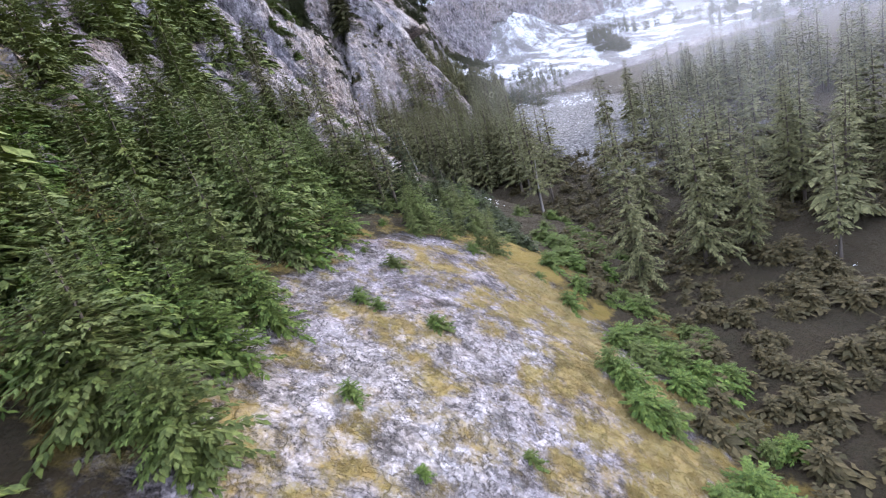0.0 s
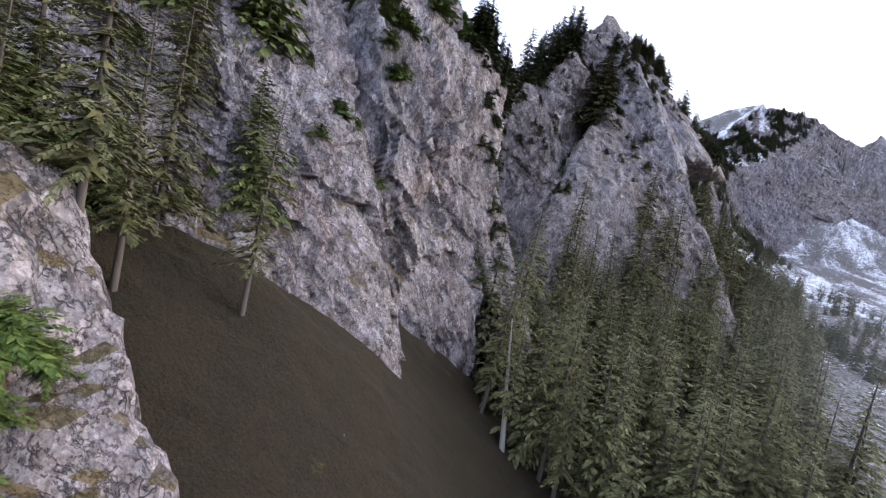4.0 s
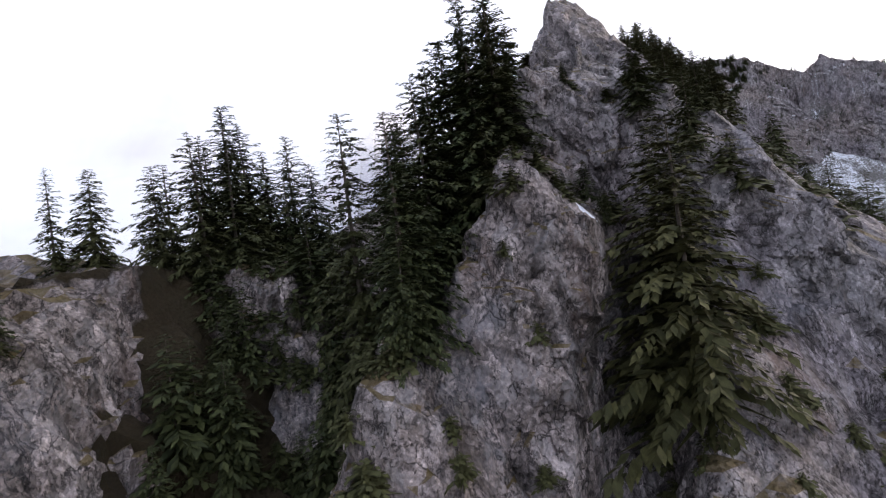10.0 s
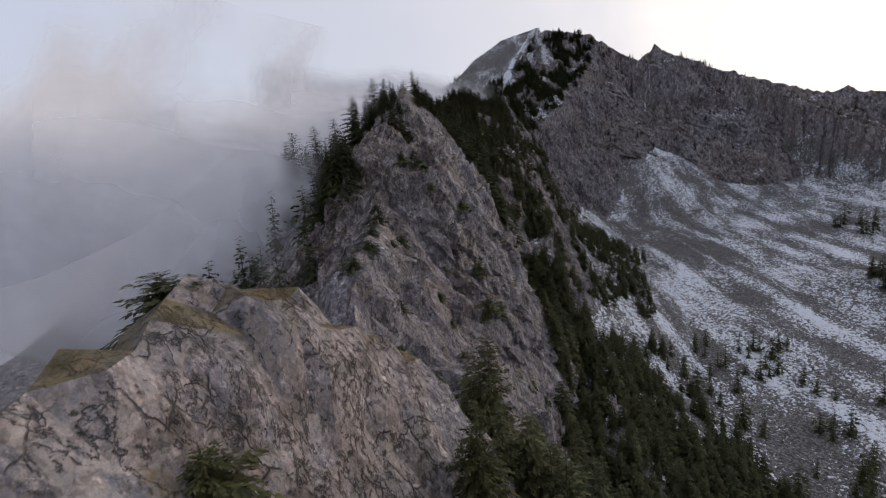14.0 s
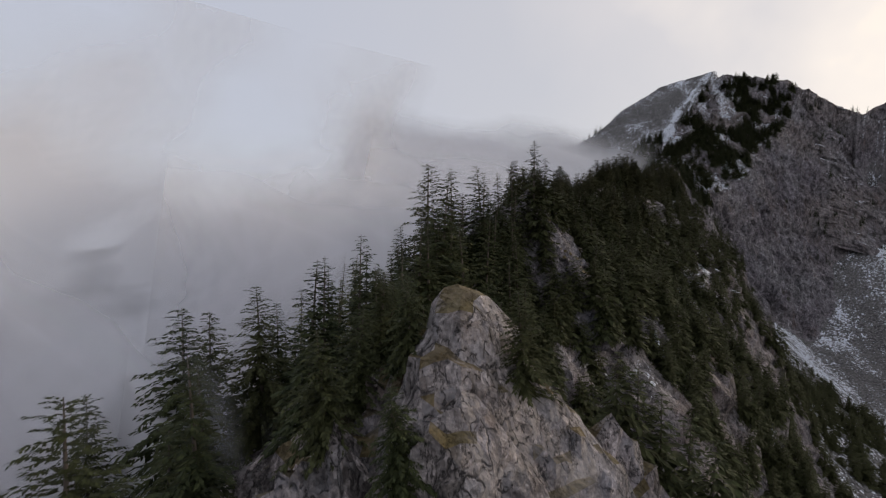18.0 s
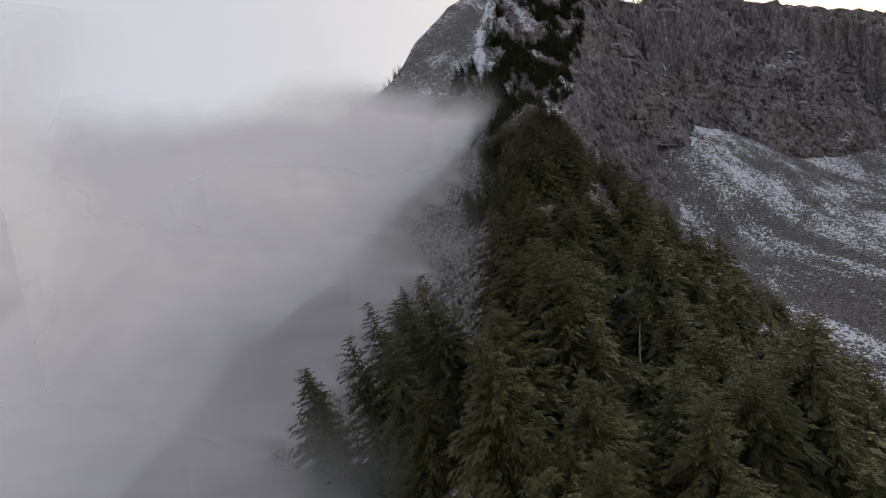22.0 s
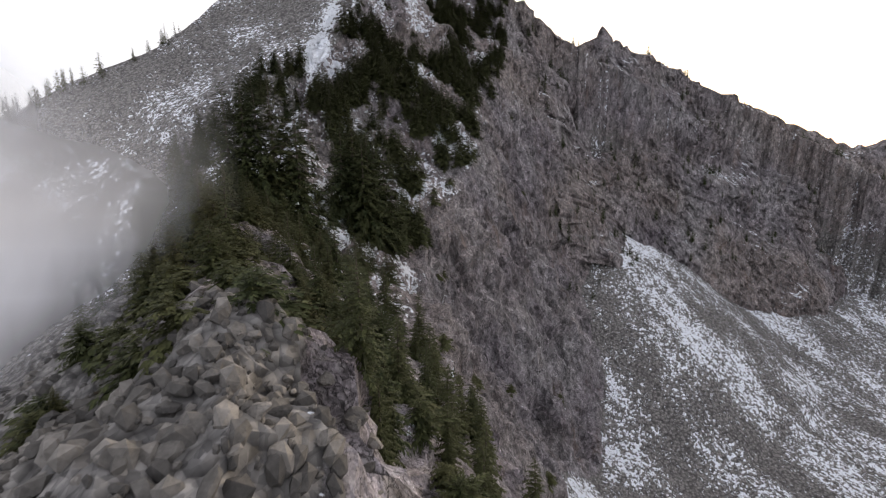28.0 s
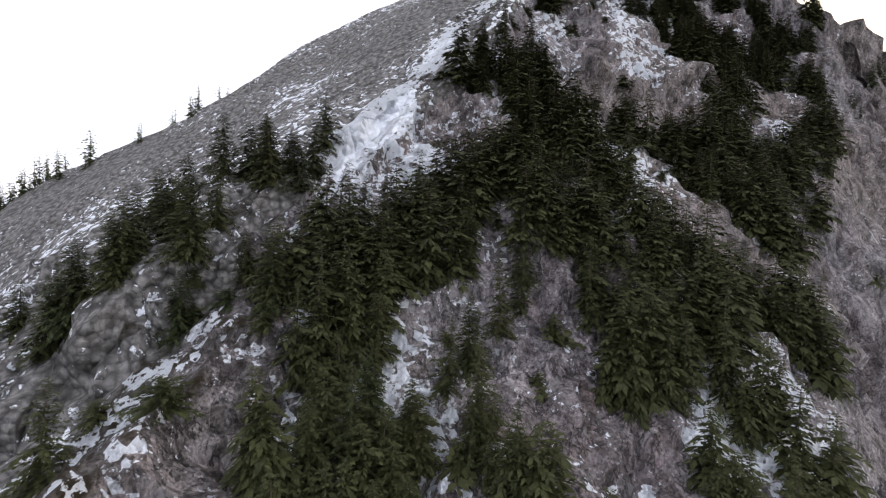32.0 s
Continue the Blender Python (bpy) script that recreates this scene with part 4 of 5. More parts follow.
def plant(kind, x, y, height, turn=None, lean=(0, 0), sink=0.25, gap=1.2, z=None):
    """Stand one tree of that kind at (x, y)."""
    p, n = drop(x, y)
    if p is None:
        return None
    if 463 < y < 488 and -20 < x < -3 and rng.rand() < (0.93 if height > 2 else 0.6):
        return None
    k, h, rch, ob = PROTO[2 * kind + rng.randint(2)]
    s = height / h
    if kind in (4, 5, 7) and 68 < y < 98:
        gap = max(gap, 6.0)
    if not clear_of_flight((p.x, p.y, p.z), height, rch * s, gap):
        return None
    m = pose(p.x, p.y, (z if z is not None else p.z) - sink, lean[0], lean[1], rng.uniform(0, 360) if turn is None else turn)
    w = rng.uniform(0.92, 1.22)
    m = m @ Matrix.Diagonal((s * w, s * w, s, 1))
    planted.append((x, y))
    if ob.name not in first_used:
        first_used.add(ob.name)
        ob.matrix_basis = m
        return ob
    return copy_thing(ob, m @ Matrix.Diagonal((1 / ob.scale[0], 1 / ob.scale[1], 1 / ob.scale[2], 1)))


def plant_top(kind, x, y, top, gap=0.5):
    """Stand a tree at (x, y) whose tip reaches the height top."""
    p, n = drop(x, y)
    height = min(max(top - p.z, 1.5), 16.0)
    return plant(8 if height > 9 and kind == 1 else kind, x, y, height, gap=gap)


def grove(kind, count, yr, dr, hr, min_up=0.25, gap=1.2, clump=None, own_x=None, lean=0.0):
    """Scatter things of one kind over a stretch along the crest."""
    made = tries = 0
    while made < count and tries < count * 14:
        tries += 1
        y = rng.uniform(*yr)
        x = rng.uniform(*dr) + (0 if own_x else crest_x(y))
        if clump and noise.noise(Vector((x / clump, y / clump, 3.1))) < 0.0:
            continue
        p, n = drop(x, y)
        if p is None or n.z < min_up:
            continue
        if plant(kind, x, y, rng.uniform(*hr), gap=gap, lean=(rng.uniform(-4, 4), rng.uniform(-4, 4) + lean)):
            made += 1


def woods(name, label, count, yr, xr, hr, own_x=False, min_up=0.2, clump=12.0, cut=0.0, shapes=FAR, gap=1.5, zr=(-99, 999), only=None, needles=NEEDLES):
    """A wood too dense to count, as one mesh."""
    VS, FS, off, made, tries = [], [], 0, 0, 0
    TV, TF, toff = [], [], 0
    while made < count and tries < count * 12:
        tries += 1
        y = rng.uniform(*yr)
        x = rng.uniform(*xr) + (0 if own_x else crest_x(y))
        if noise.noise(Vector((x / clump, y / clump, 7.7))) < cut or (only and not only(x, y)):
            continue
        p, n = drop(x, y)
        if p is None or n.z < min_up or not zr[0] < p.z < zr[1]:
            continue
        h = rng.uniform(*hr)
        if not clear_of_flight(p, h, 0.25 * h, gap):
            continue
        (tv, tf), (cv, cf) = shapes[rng.randint(len(shapes))]
        a = rng.uniform(0, 6.28)
        R = np.array(((math.cos(a), -math.sin(a), 0), (math.sin(a), math.cos(a), 0), (0, 0, 1))) * h
        w = rng.uniform(0.8, 1.2)
        R[:, :2] *= w
        at = np.array(p) - (0, 0, 0.25)
        VS.append(cv @ R.T + at)
        FS.append(cf + off)
        off += len(cv)
        TV.append(tv @ R.T + at)
        TF.append(tf + toff)
        toff += len(tv)
        made += 1
    if not VS:
        return None
    ob = mesh_object(name, np.concatenate(VS), np.concatenate(FS), needles)
    tr = mesh_object("trunks", np.concatenate(TV), np.concatenate(TF), BARK, True, ob)
    tagged(tr, kind="stuff")
    return tagged(ob, label, "forest", kind="stuff")


def on_face(x, y):
    """On the wooded face, between its left edge and the brink."""
    past = crest_surface(np.array([x]), np.array([y]), BRINK)[1][0]
    return past < -0.5 + 2.0 * noise.noise(Vector((x / 5, y / 5, 2.0))) and ((x - 25) / 6) ** 2 + ((y - 527) / 11) ** 2 > 1


# trees that can be told apart, from the start of the walk to its end
for kind, x, y, h in (
    (2, 10.6, 70, 18), (2, 13.5, 76, 17), (3, 22, 60, 14), (3, 27, 56, 13), (3, 17, 86, 16), (2, 30, 66, 14), (3, 35, 52, 13), (3, 40, 60, 14), (2, 24, 74, 15), (3, 15, 95, 17), (2, 29, 48, 12), (3, 44, 50, 12), (2, 20, 67, 14),
    (3, -16, 70, 11), (2, -19, 73, 12), (3, -22, 76, 12), (2, -17, 78, 11), (3, -24, 71, 12), (3, -26, 79, 11), (2, -21, 69, 10),
    (2, -7, 47, 11), (2, -8.5, 49, 12), (1, -5.5, 50, 9), (2, -10.5, 46, 11), (3, -12, 51, 12), (1, -3, 55, 6),
    (0, -46, 159, 7.5), (1, -45, 161, 6.8), (0, -48, 153.5, 9.5), (0, -49, 154.5, 10), (1, -50, 152, 7), (0, -47, 155, 9), (1, -51.5, 149, 6), (0, -52.5, 147.5, 6.5),
    (0, -34, 153.5, 8), (1, -35.5, 155, 7), (0, -33.5, 158, 8), (0, -32, 164, 6), (1, -31, 167, 5), (0, -33.5, 167, 6), (1, -34.5, 164, 6), (1, -29.6, 164, 5), (1, -23.4, 160, 5), (1, -22.3, 158.6, 5.5), (1, -21, 161, 5), (1, -19.5, 163, 5), (1, -22, 162.5, 4.5), (1, -18.5, 166, 4), (1, -33, 151, 6), (0, -36.5, 157, 8),
    (8, -35.5, 189.5, 13), (8, -38.5, 192, 14), (8, -34.8, 193, 11), (1, -37, 184, 9), (1, -34, 180, 7), (1, -38.5, 187, 11),
    (0, -43, 128, 7), (1, -47, 127, 7), (0, -50, 129, 8), (0, -45, 130, 6.5), (1, -52, 126, 7),
):
    plant(kind, x, y, h, gap=0.8)
for x, y, top in ((14.2, 42.4, 55.2), (21.0, 44.0, 59.9), (25.7, 44.0, 52.1)):
    plant_top(3, x, y, top)
grove(4, 70, (8, 46), (-26, -10), (3.0, 6), own_x=True, gap=1.0)
grove(7, 70, (12, 50), (-42, -12), (6, 9), own_x=True, gap=1.5)
grove(7, 30, (44, 84), (-42, -20), (6, 9), own_x=True, gap=5)
grove(5, 40, (44, 76), (-14, 1), (0.8, 1.7), own_x=True, gap=0.8)
grove(5, 24, (4, 60), (-9, 4), (0.6, 1.2), own_x=True, gap=0.8, clump=6)
grove(5, 70, (10, 62), (5, 15), (1.0, 2.0), own_x=True, gap=0.8)
grove(5, 34, (76, 124), (-32, -20), (0.5, 1.2), own_x=True, gap=3.0, min_up=0.5)
for x, y, h in ((-24.2, 96.3, 1.4), (-25, 94.6, 1.5), (-24.3, 99.5, 1.6), (-25.2, 96, 1.8), (-26.3, 94.6, 2), (-25.6, 98, 2.2), (-24.8, 101.5, 1.6), (-27.2, 96.5, 2.6), (-24.4, 97.3, 2.0), (-26, 95.5, 2.2), (-25, 100, 1.8), (-27, 98, 2.4), (-28.5, 96, 2.6), (-26, 102, 2.0), (-30, 94, 2.4), (-29, 101, 3)):
    plant(5 if h < 1.9 else 7, x, y, h, gap=3.0)
grove(7, 30, (92.5, 104), (-30, -24), (1.0, 2.0), own_x=True, gap=2.5, min_up=0.5)
grove(5, 40, (92, 106), (-27, -23.2), (0.7, 1.4), own_x=True, gap=2.5, min_up=0.5)
grove(0, 16, (128, 142), (-49.5, -43), (4, 6.5), own_x=True, min_up=0.05)
grove(7, 44, (40, 60), (-17, 3), (2.5, 5), own_x=True)
grove(1, 12, (104, 122), (-46, -34), (3, 5), own_x=True, min_up=0.4)
grove(3, 34, (100, 150), (-14, 14), (13, 18), own_x=True, gap=5)
grove(2, 30, (96, 148), (-16, 6), (13, 18), own_x=True, gap=5)
grove(7, 14, (42, 56), (-24, -10), (5, 8), own_x=True)
grove(6, 18, (178, 212), (6, 14), (3, 6))
grove(9, 40, (184, 240), (-3, 8), (0.7, 1.4), min_up=0.1)
for x, y, top in ((-29.8, 160.1, 116.9), (-31, 159.3, 116.6), (-30.4, 161.5, 116.2), (-31.9, 161, 115.6), (-32.8, 159.6, 114.5), (-33.8, 158.4, 112.8), (-36.5, 160, 111), (-34, 157.5, 111.8), (-37.5, 161, 110.8), (-37, 153.5, 110.5),
                  (-33.5, 152.3, 108.5), (-30.4, 158, 109), (-32, 160, 112), (-33, 162, 112), (-29.4, 162.4, 112.5), (-21, 174.6, 117.8), (-20.5, 176, 116.5), (-19.5, 174, 115)):
    plant_top(1, x, y, top)
for x, y, top in ((-46.6, 160.4, 111.9), (-50.2, 157.9, 114.5), (-49, 158.6, 113), (-51, 157, 111.5), (-53, 155, 110.5), (-48, 159.5, 111), (-27, 163, 109), (-26, 162, 107.6), (-28.5, 164, 110), (-25.4, 160.4, 105.5), (-24.6, 159, 103.5)):
    plant_top(1, x, y, top)
for x, y, top in ((-22.2, 182.0, 121.0), (-20.9, 182.0, 120.9), (-19.7, 182.0, 120.0), (-21.8, 182.0, 119.9), (-20.6, 182.0, 119.4), (-19.6, 181.0, 118.8), (-19.3, 181.0, 117.6), (-19.0, 181.0, 117.0), (-20.4, 181.0, 118.6)):
    plant_top(6, x, y, top, gap=0.3)
for x, y, top in ((-21.2, 157.5, 106.5), (-21.8, 160.6, 106.7), (-18.5, 185, 118.8), (-17, 188, 118), (-15.5, 185.2, 116.8), (-19, 183, 119), (-14, 189, 115.5), (-16, 191, 117), (-17.5, 182.5, 117)):
    plant_top(6, x, y, top)
# clumps on the cliff's shoulder and along the crest behind it
for kind, x, y, h in ((1, -41, 243.3, 8), (1, -39.5, 241.5, 6), (1, -40.3, 247.5, 7), (1, -38.8, 246, 5.5), (1, -42, 246, 7.5), (1, -37.6, 243.8, 4.5), (0, -44, 261, 11), (1, -43, 257, 8), (1, -41.5, 254.5, 7), (1, -41, 251, 6.5), (1, -42.5, 250, 7),
                      (8, -55, 270, 15), (8, -59, 276, 15), (8, -62, 268, 15), (8, -52, 274, 13), (0, -49, 266, 10), (0, -47, 262, 9), (8, -66, 274, 16), (8, -57, 282, 13)):
    plant(kind, x, y, h, gap=0.6)
grove(1, 16, (256, 272), (0, 6), (2.5, 4), min_up=0.05)
grove(0, 54, (267, 292), (-7, 5), (7, 10), min_up=0.05, gap=0.8)
grove(1, 30, (268, 290), (-4, 8), (4, 7), min_up=0.05, gap=0.8)
grove(2, 14, (285, 320), (-26, -14), (9, 13), min_up=0.05)
grove(6, 32, (304, 348), (-1, 8), (3, 6.5), min_up=0.05, gap=0.8)
grove(1, 20, (302, 350), (0, 12), (2.5, 5.5), min_up=0.05, gap=0.8)
grove(6, 36, (348, 386), (-1, 6), (4, 8), min_up=0.05, gap=0.8)
grove(1, 14, (348, 386), (0, 10), (3.5, 6.5), min_up=0.05, gap=0.8)
for x, y, h in ((-15.5, 392.5, 6), (-17.5, 390, 6), (-14, 390.5, 6), (-12, 393, 5.6), (-16.4, 387.5, 5.5), (-13.4, 394.6, 5.6), (-11, 395.5, 5.4), (-14.8, 388, 5.8), (-12.6, 390.6, 6.2), (-11.2, 392.6, 6), (-10, 395, 5.4), (-18.6, 386.5, 5), (-22.5, 389, 5.5), (-24.5, 387, 5), (-26, 390.5, 4.6), (-23.5, 385.5, 5), (-27.5, 388, 4.5), (-21.4, 386, 4.4),
                (-42.5, 327, 7), (-44, 331, 6.5), (-46, 325, 6), (-43.5, 322, 6), (-41, 329, 5.5), (-21.1, 180.5, 4), (-19, 187, 5), (-18, 185, 5.5), (-19.5, 191, 5), (-16, 188, 5)):
    plant(6, x, y, h, gap=0.4)
for x, y, top in ((-13.4, 397.5, 159.5), (-14.6, 398, 158.8), (-12.2, 398.5, 158.6), (-10.3, 401.7, 157.8), (-11.9, 394.5, 156), (-13.2, 395, 157.6), (-15.2, 394.6, 157.8), (-16.5, 393, 156.8), (-12.6, 391.5, 156.5), (-10.6, 396.5, 155.5),
                  (-9, 398, 154.6), (-17.5, 391.4, 156), (-14.2, 390.4, 156.2), (-15.8, 388.6, 155.6), (-18.5, 388.4, 155.4), (-11, 389, 154), (-23.5, 389, 156.6), (-25.5, 387, 156.2), (-26.6, 390.5, 155.6), (-24.4, 385.5, 156.4), (-28, 388, 154.8), (-22.6, 391, 155.6)):
    plant_top(6, x, y, top, gap=0.3)
for x, y, top in ((-42.2, 326.8, 149.5), (-43.5, 329, 148), (-46.6, 333, 147), (-45, 325, 147.5), (-50.1, 326, 145.8), (-48, 329.5, 146), (-44.5, 331.5, 147), (-52, 331, 144), (-45.7, 350.5, 142.7), (-47, 353, 141.5),
                  (-36.4, 320.9, 150.1), (-38.7, 311.1, 147.9), (-36.5, 332.5, 151.3), (-34.2, 336, 151), (-32, 340, 150.5), (-30.6, 345, 151), (-29.5, 350, 152), (-27.6, 356, 152.6), (-26, 361, 153), (-24.8, 366, 154), (-22.6, 340.5, 149.5), (-25.6, 343, 148.6), (-31.5, 354, 150.6), (-32, 358, 150), (-30.5, 362, 151), (-33, 366, 149.6), (-34.1, 371.1, 149.2), (-31, 370, 151), (-28.5, 373, 152.5), (-33.5, 376, 148.5), (-27, 368, 152.6)):
    plant_top(8 if x < -41 else 6, x, y, top, gap=0.4)
for x, y, top in ((-38.6, 241.8, 132.5), (-39.2, 243.5, 131), (-36.6, 243.5, 129.5), (-33, 252, 137.3), (-34.3, 251.2, 135), (-31.8, 251.6, 135.2), (-38.5, 252.8, 138.7), (-42, 281.5, 146.8)):
    plant_top(1, x, y, top, gap=0.4)
for x, y, top in ((-1.7, 462, 171.3), (1.2, 462, 171.7), (0, 459.5, 168), (-3.5, 460.5, 168.5), (2.8, 462.6, 169.5), (-1, 458, 167), (-14.5, 450.0, 173.2), (-16.1, 450.0, 172.3), (-12.9, 450.0, 172.6), (-11.6, 450.0, 173.1), (-21.5, 450.0, 165.5), (-20.4, 450.0, 164.8), (-9.2, 450.0, 171.9)):
    plant_top(1, x, y, top, gap=0.4)
# dark trees on both sides of the crest below the peak
grove(0, 44, (409, 440), (3, 17), (4, 6.5), min_up=0.03, gap=0.8)
grove(0, 46, (424, 452), (-10, 2), (3.5, 6), min_up=0.03, gap=0.8)
grove(0, 16, (448, 470), (-14, -6), (4.5, 7), min_up=0.05, gap=0.8)
grove(1, 30, (478, 502), (-14, -3), (3.5, 5.5), min_up=0.05, gap=0.8)
grove(1, 30, (466, 492), (-22, -14), (3.5, 5.5), min_up=0.05, gap=0.8)
grove(6, 34, (304, 384), (-5, 0), (4, 7), min_up=0.05, gap=0.8)
grove(0, 50, (346, 388), (-6, 2), (4, 7), min_up=0.05, gap=0.8)
grove(6, 30, (320, 350), (-6, -1), (4, 6.5), min_up=0.05, gap=0.8)
grove(0, 10, (195, 236), (-16, -5), (4, 6))
grove(6, 50, (413, 452), (-6, 9), (1.8, 4.2), min_up=0.03, gap=0.8)
grove(1, 34, (418, 452), (-5, 10), (3, 5), min_up=0.03, gap=0.8)
grove(9, 110, (409, 456), (-7, 10), (0.9, 1.8), min_up=0.03, gap=0.8)
grove(1, 56, (446, 492), (-9, 13), (3.2, 5.5), min_up=0.05)
grove(0, 50, (440, 492), (-8, 12), (2.6, 4.6), min_up=0.05)
grove(9, 60, (446, 490), (-6, 10), (0.8, 1.6), min_up=0.05)
grove(0, 30, (450, 505), (-4, 16), (4.5, 6.5), min_up=0.05, clump=8)

woods("hillside_forest", "green conifer forest on the rocky slope above the start", 230, (0, 90), (-70, -22), (7, 11), own_x=True, cut=-0.1, only=lambda x, y: x < -27 or y < 44, shapes=FULL, needles=NEEDLES_MID, gap=9)
woods("gully_forest", "dark conifers and brush filling the shaded gully", 130, (108, 158), (-48, -20), (3, 6), own_x=True, cut=-0.9, min_up=0.12, zr=(40, 100), shapes=FULL, only=lambda x, y: abs(x - np.interp(y, (104, 120, 140, 159), (-18, -27, -37, -46))) < 4)
woods("gully_brush", "dark evergreen brush on the gully sides and ledges", 620, (104, 162), (-54, -10), (0.6, 1.4), own_x=True, cut=-1, min_up=0.1, zr=(40, 112), shapes=SHRUB_FAR, gap=1.0,
      only=lambda x, y: abs(x - np.interp(y, (104, 120, 140, 159), (-18, -27, -37, -46))) < 5)
woods("ledge_brush", "evergreen brush on ledges between the rock fins", 200, (145, 185), (-36, -8), (0.7, 1.5), own_x=True, cut=-0.05, min_up=0.34, zr=(60, 114), shapes=SHRUB_FAR, gap=5.0)
woods("valley_forest", "olive-green conifer forest filling the valley below the cliffs", 230, (84, 215), (-18, 34), (11, 16), own_x=True, cut=-0.2, zr=(20, 84), only=lambda x, y: x < 12 + 0.12 * (y - 84), shapes=MID, gap=12, needles=NEEDLES_OLIVE)
woods("valley_edge_forest", "tall conifers lining the far side of the ravine", 150, (36, 150), (26, 90), (11, 15), own_x=True, cut=-0.25, clump=25, only=lambda x, y: x > 24 + 0.16 * (y - 36) or y < 80, shapes=MID, gap=14, needles=NEEDLES_OLIVE)
woods("slope_thicket", "dark green brush below the boulder", 230, (42, 78), (-14, 5), (0.7, 1.7), own_x=True, cut=-0.05, clump=6, shapes=SHRUB_FAR, gap=1.0, only=lambda x, y: y < 57 or x > -6)
woods("ravine_brush", "brown and dark green brush filling the ravine", 1500, (6, 100), (8, 60), (0.8, 1.9), own_x=True, cut=-0.3, shapes=SHRUB_FAR, gap=1.0, needles=BRUSH)
woods("slope_forest", "dark stunted conifers on the steep snowy slope", 900, (196, 410), (6, 62), (3.0, 6.0), cut=-0.05, min_up=0.12, shapes=FULL, only=lambda x, y: not (222 < y < 263 and x < -12))
woods("cliff_foot_forest", "dark conifers climbing the slope beside the cliff", 520, (240, 330), (3, 34), (3.0, 5.5), cut=-0.3, min_up=0.08, shapes=FULL, only=lambda x, y: not (222 < y < 263 and x < -12))
woods("crest_shrubs", "dense low evergreen shrubs along the ridge crest", 480, (302, 352), (-0.5, 15), (0.9, 2.0), cut=-0.4, min_up=0.1, shapes=SHRUB_FAR)
woods("slope_shrubs", "low dark conifer shrubs between the rocks", 760, (196, 540), (1, 50), (0.8, 1.8), cut=-0.2, min_up=0.15, shapes=SHRUB_FAR, only=lambda x, y: y < 440 or on_face(x, y) or rng.rand() < 0.12)
woods("summit_forest", "dark conifers on the snowy face of the peak", 640, (462, 548), (1, 52), (3.6, 6.2), cut=-0.08, min_up=0.1, clump=8, shapes=FULL, only=lambda x, y: on_face(x, y) and (x > -3 or y > 490))
woods("fog_forest", "conifers fading into fog on the steep side", 120, (175, 300), (-45, -8), (6, 10), cut=-0.1)
woods("skyline_trees", "grey conifers on the rim of the scree face", 60, (515, 560), (-110, -34), (3, 5.5), own_x=True, cut=-0.1, clump=9, only=lambda x, y: abs(y - 512 - (np.interp(x, RIM_X, RIM_Z) - 189.9 - 0.43 * (x + 5.2)) / 0.75) < 4)
woods("bowl_edge_forest", "clumps of conifers at the edge of the stone bowl", 150, (200, 330), (10, 70), (4, 8), own_x=True, cut=0.05, zr=(40, 95))
woods("headwall_trees", "scattered small conifers on the headwall ledges and rim", 420, (470, 575), (60, 260), (2.5, 4.5), own_x=True, cut=0.0, min_up=0.1, zr=(120, 230))
woods("far_hillside_forest", "hazy conifer forest on the far hillside", 700, (20, 440), (150, 330), (8, 13), own_x=True, cut=0.0, clump=40)
woods("mound_thicket", "dense dark thicket on a mound in the stone bowl", 190, (282, 372), (100, 132), (5, 8.5), own_x=True, cut=-1, only=lambda x, y: ((x - 114 - 0.1 * (y - 330)) / 8) ** 2 + ((y - 328) / 40) ** 2 < 1)
woods("bowl_side_forest", "dark conifers on the snow-speckled slope above the bowl", 620, (186, 300), (8, 66), (3.5, 6.5), cut=-0.25, min_up=0.1, shapes=FULL, gap=8, only=lambda x, y: not (222 < y < 263 and x < -12))
snag = build_snag(3, 6.0)
spots = [(-36, 272, 5), (-44, 281, 5), (-38.5, 286, 5.5), (-21, 383, 6), (10.5, 69, 9), (-33, 320, 4), (-8, 96, 10)]
for i, (x, y, h) in enumerate(spots):
    p, n = drop(x, y)
    m = pose(p.x, p.y, p.z - 0.2, (i * 7) % 20 - 8, (i * 5) % 16 - 8, i * 77) @ Matrix.Scale(h / 6.0, 4)
    if i:
        copy_thing(snag, m @ Matrix.Scale(1 / snag.scale[0], 4))
    else:
        snag.matrix_basis = m

# ---- fog banks on the far side of the ridge ----


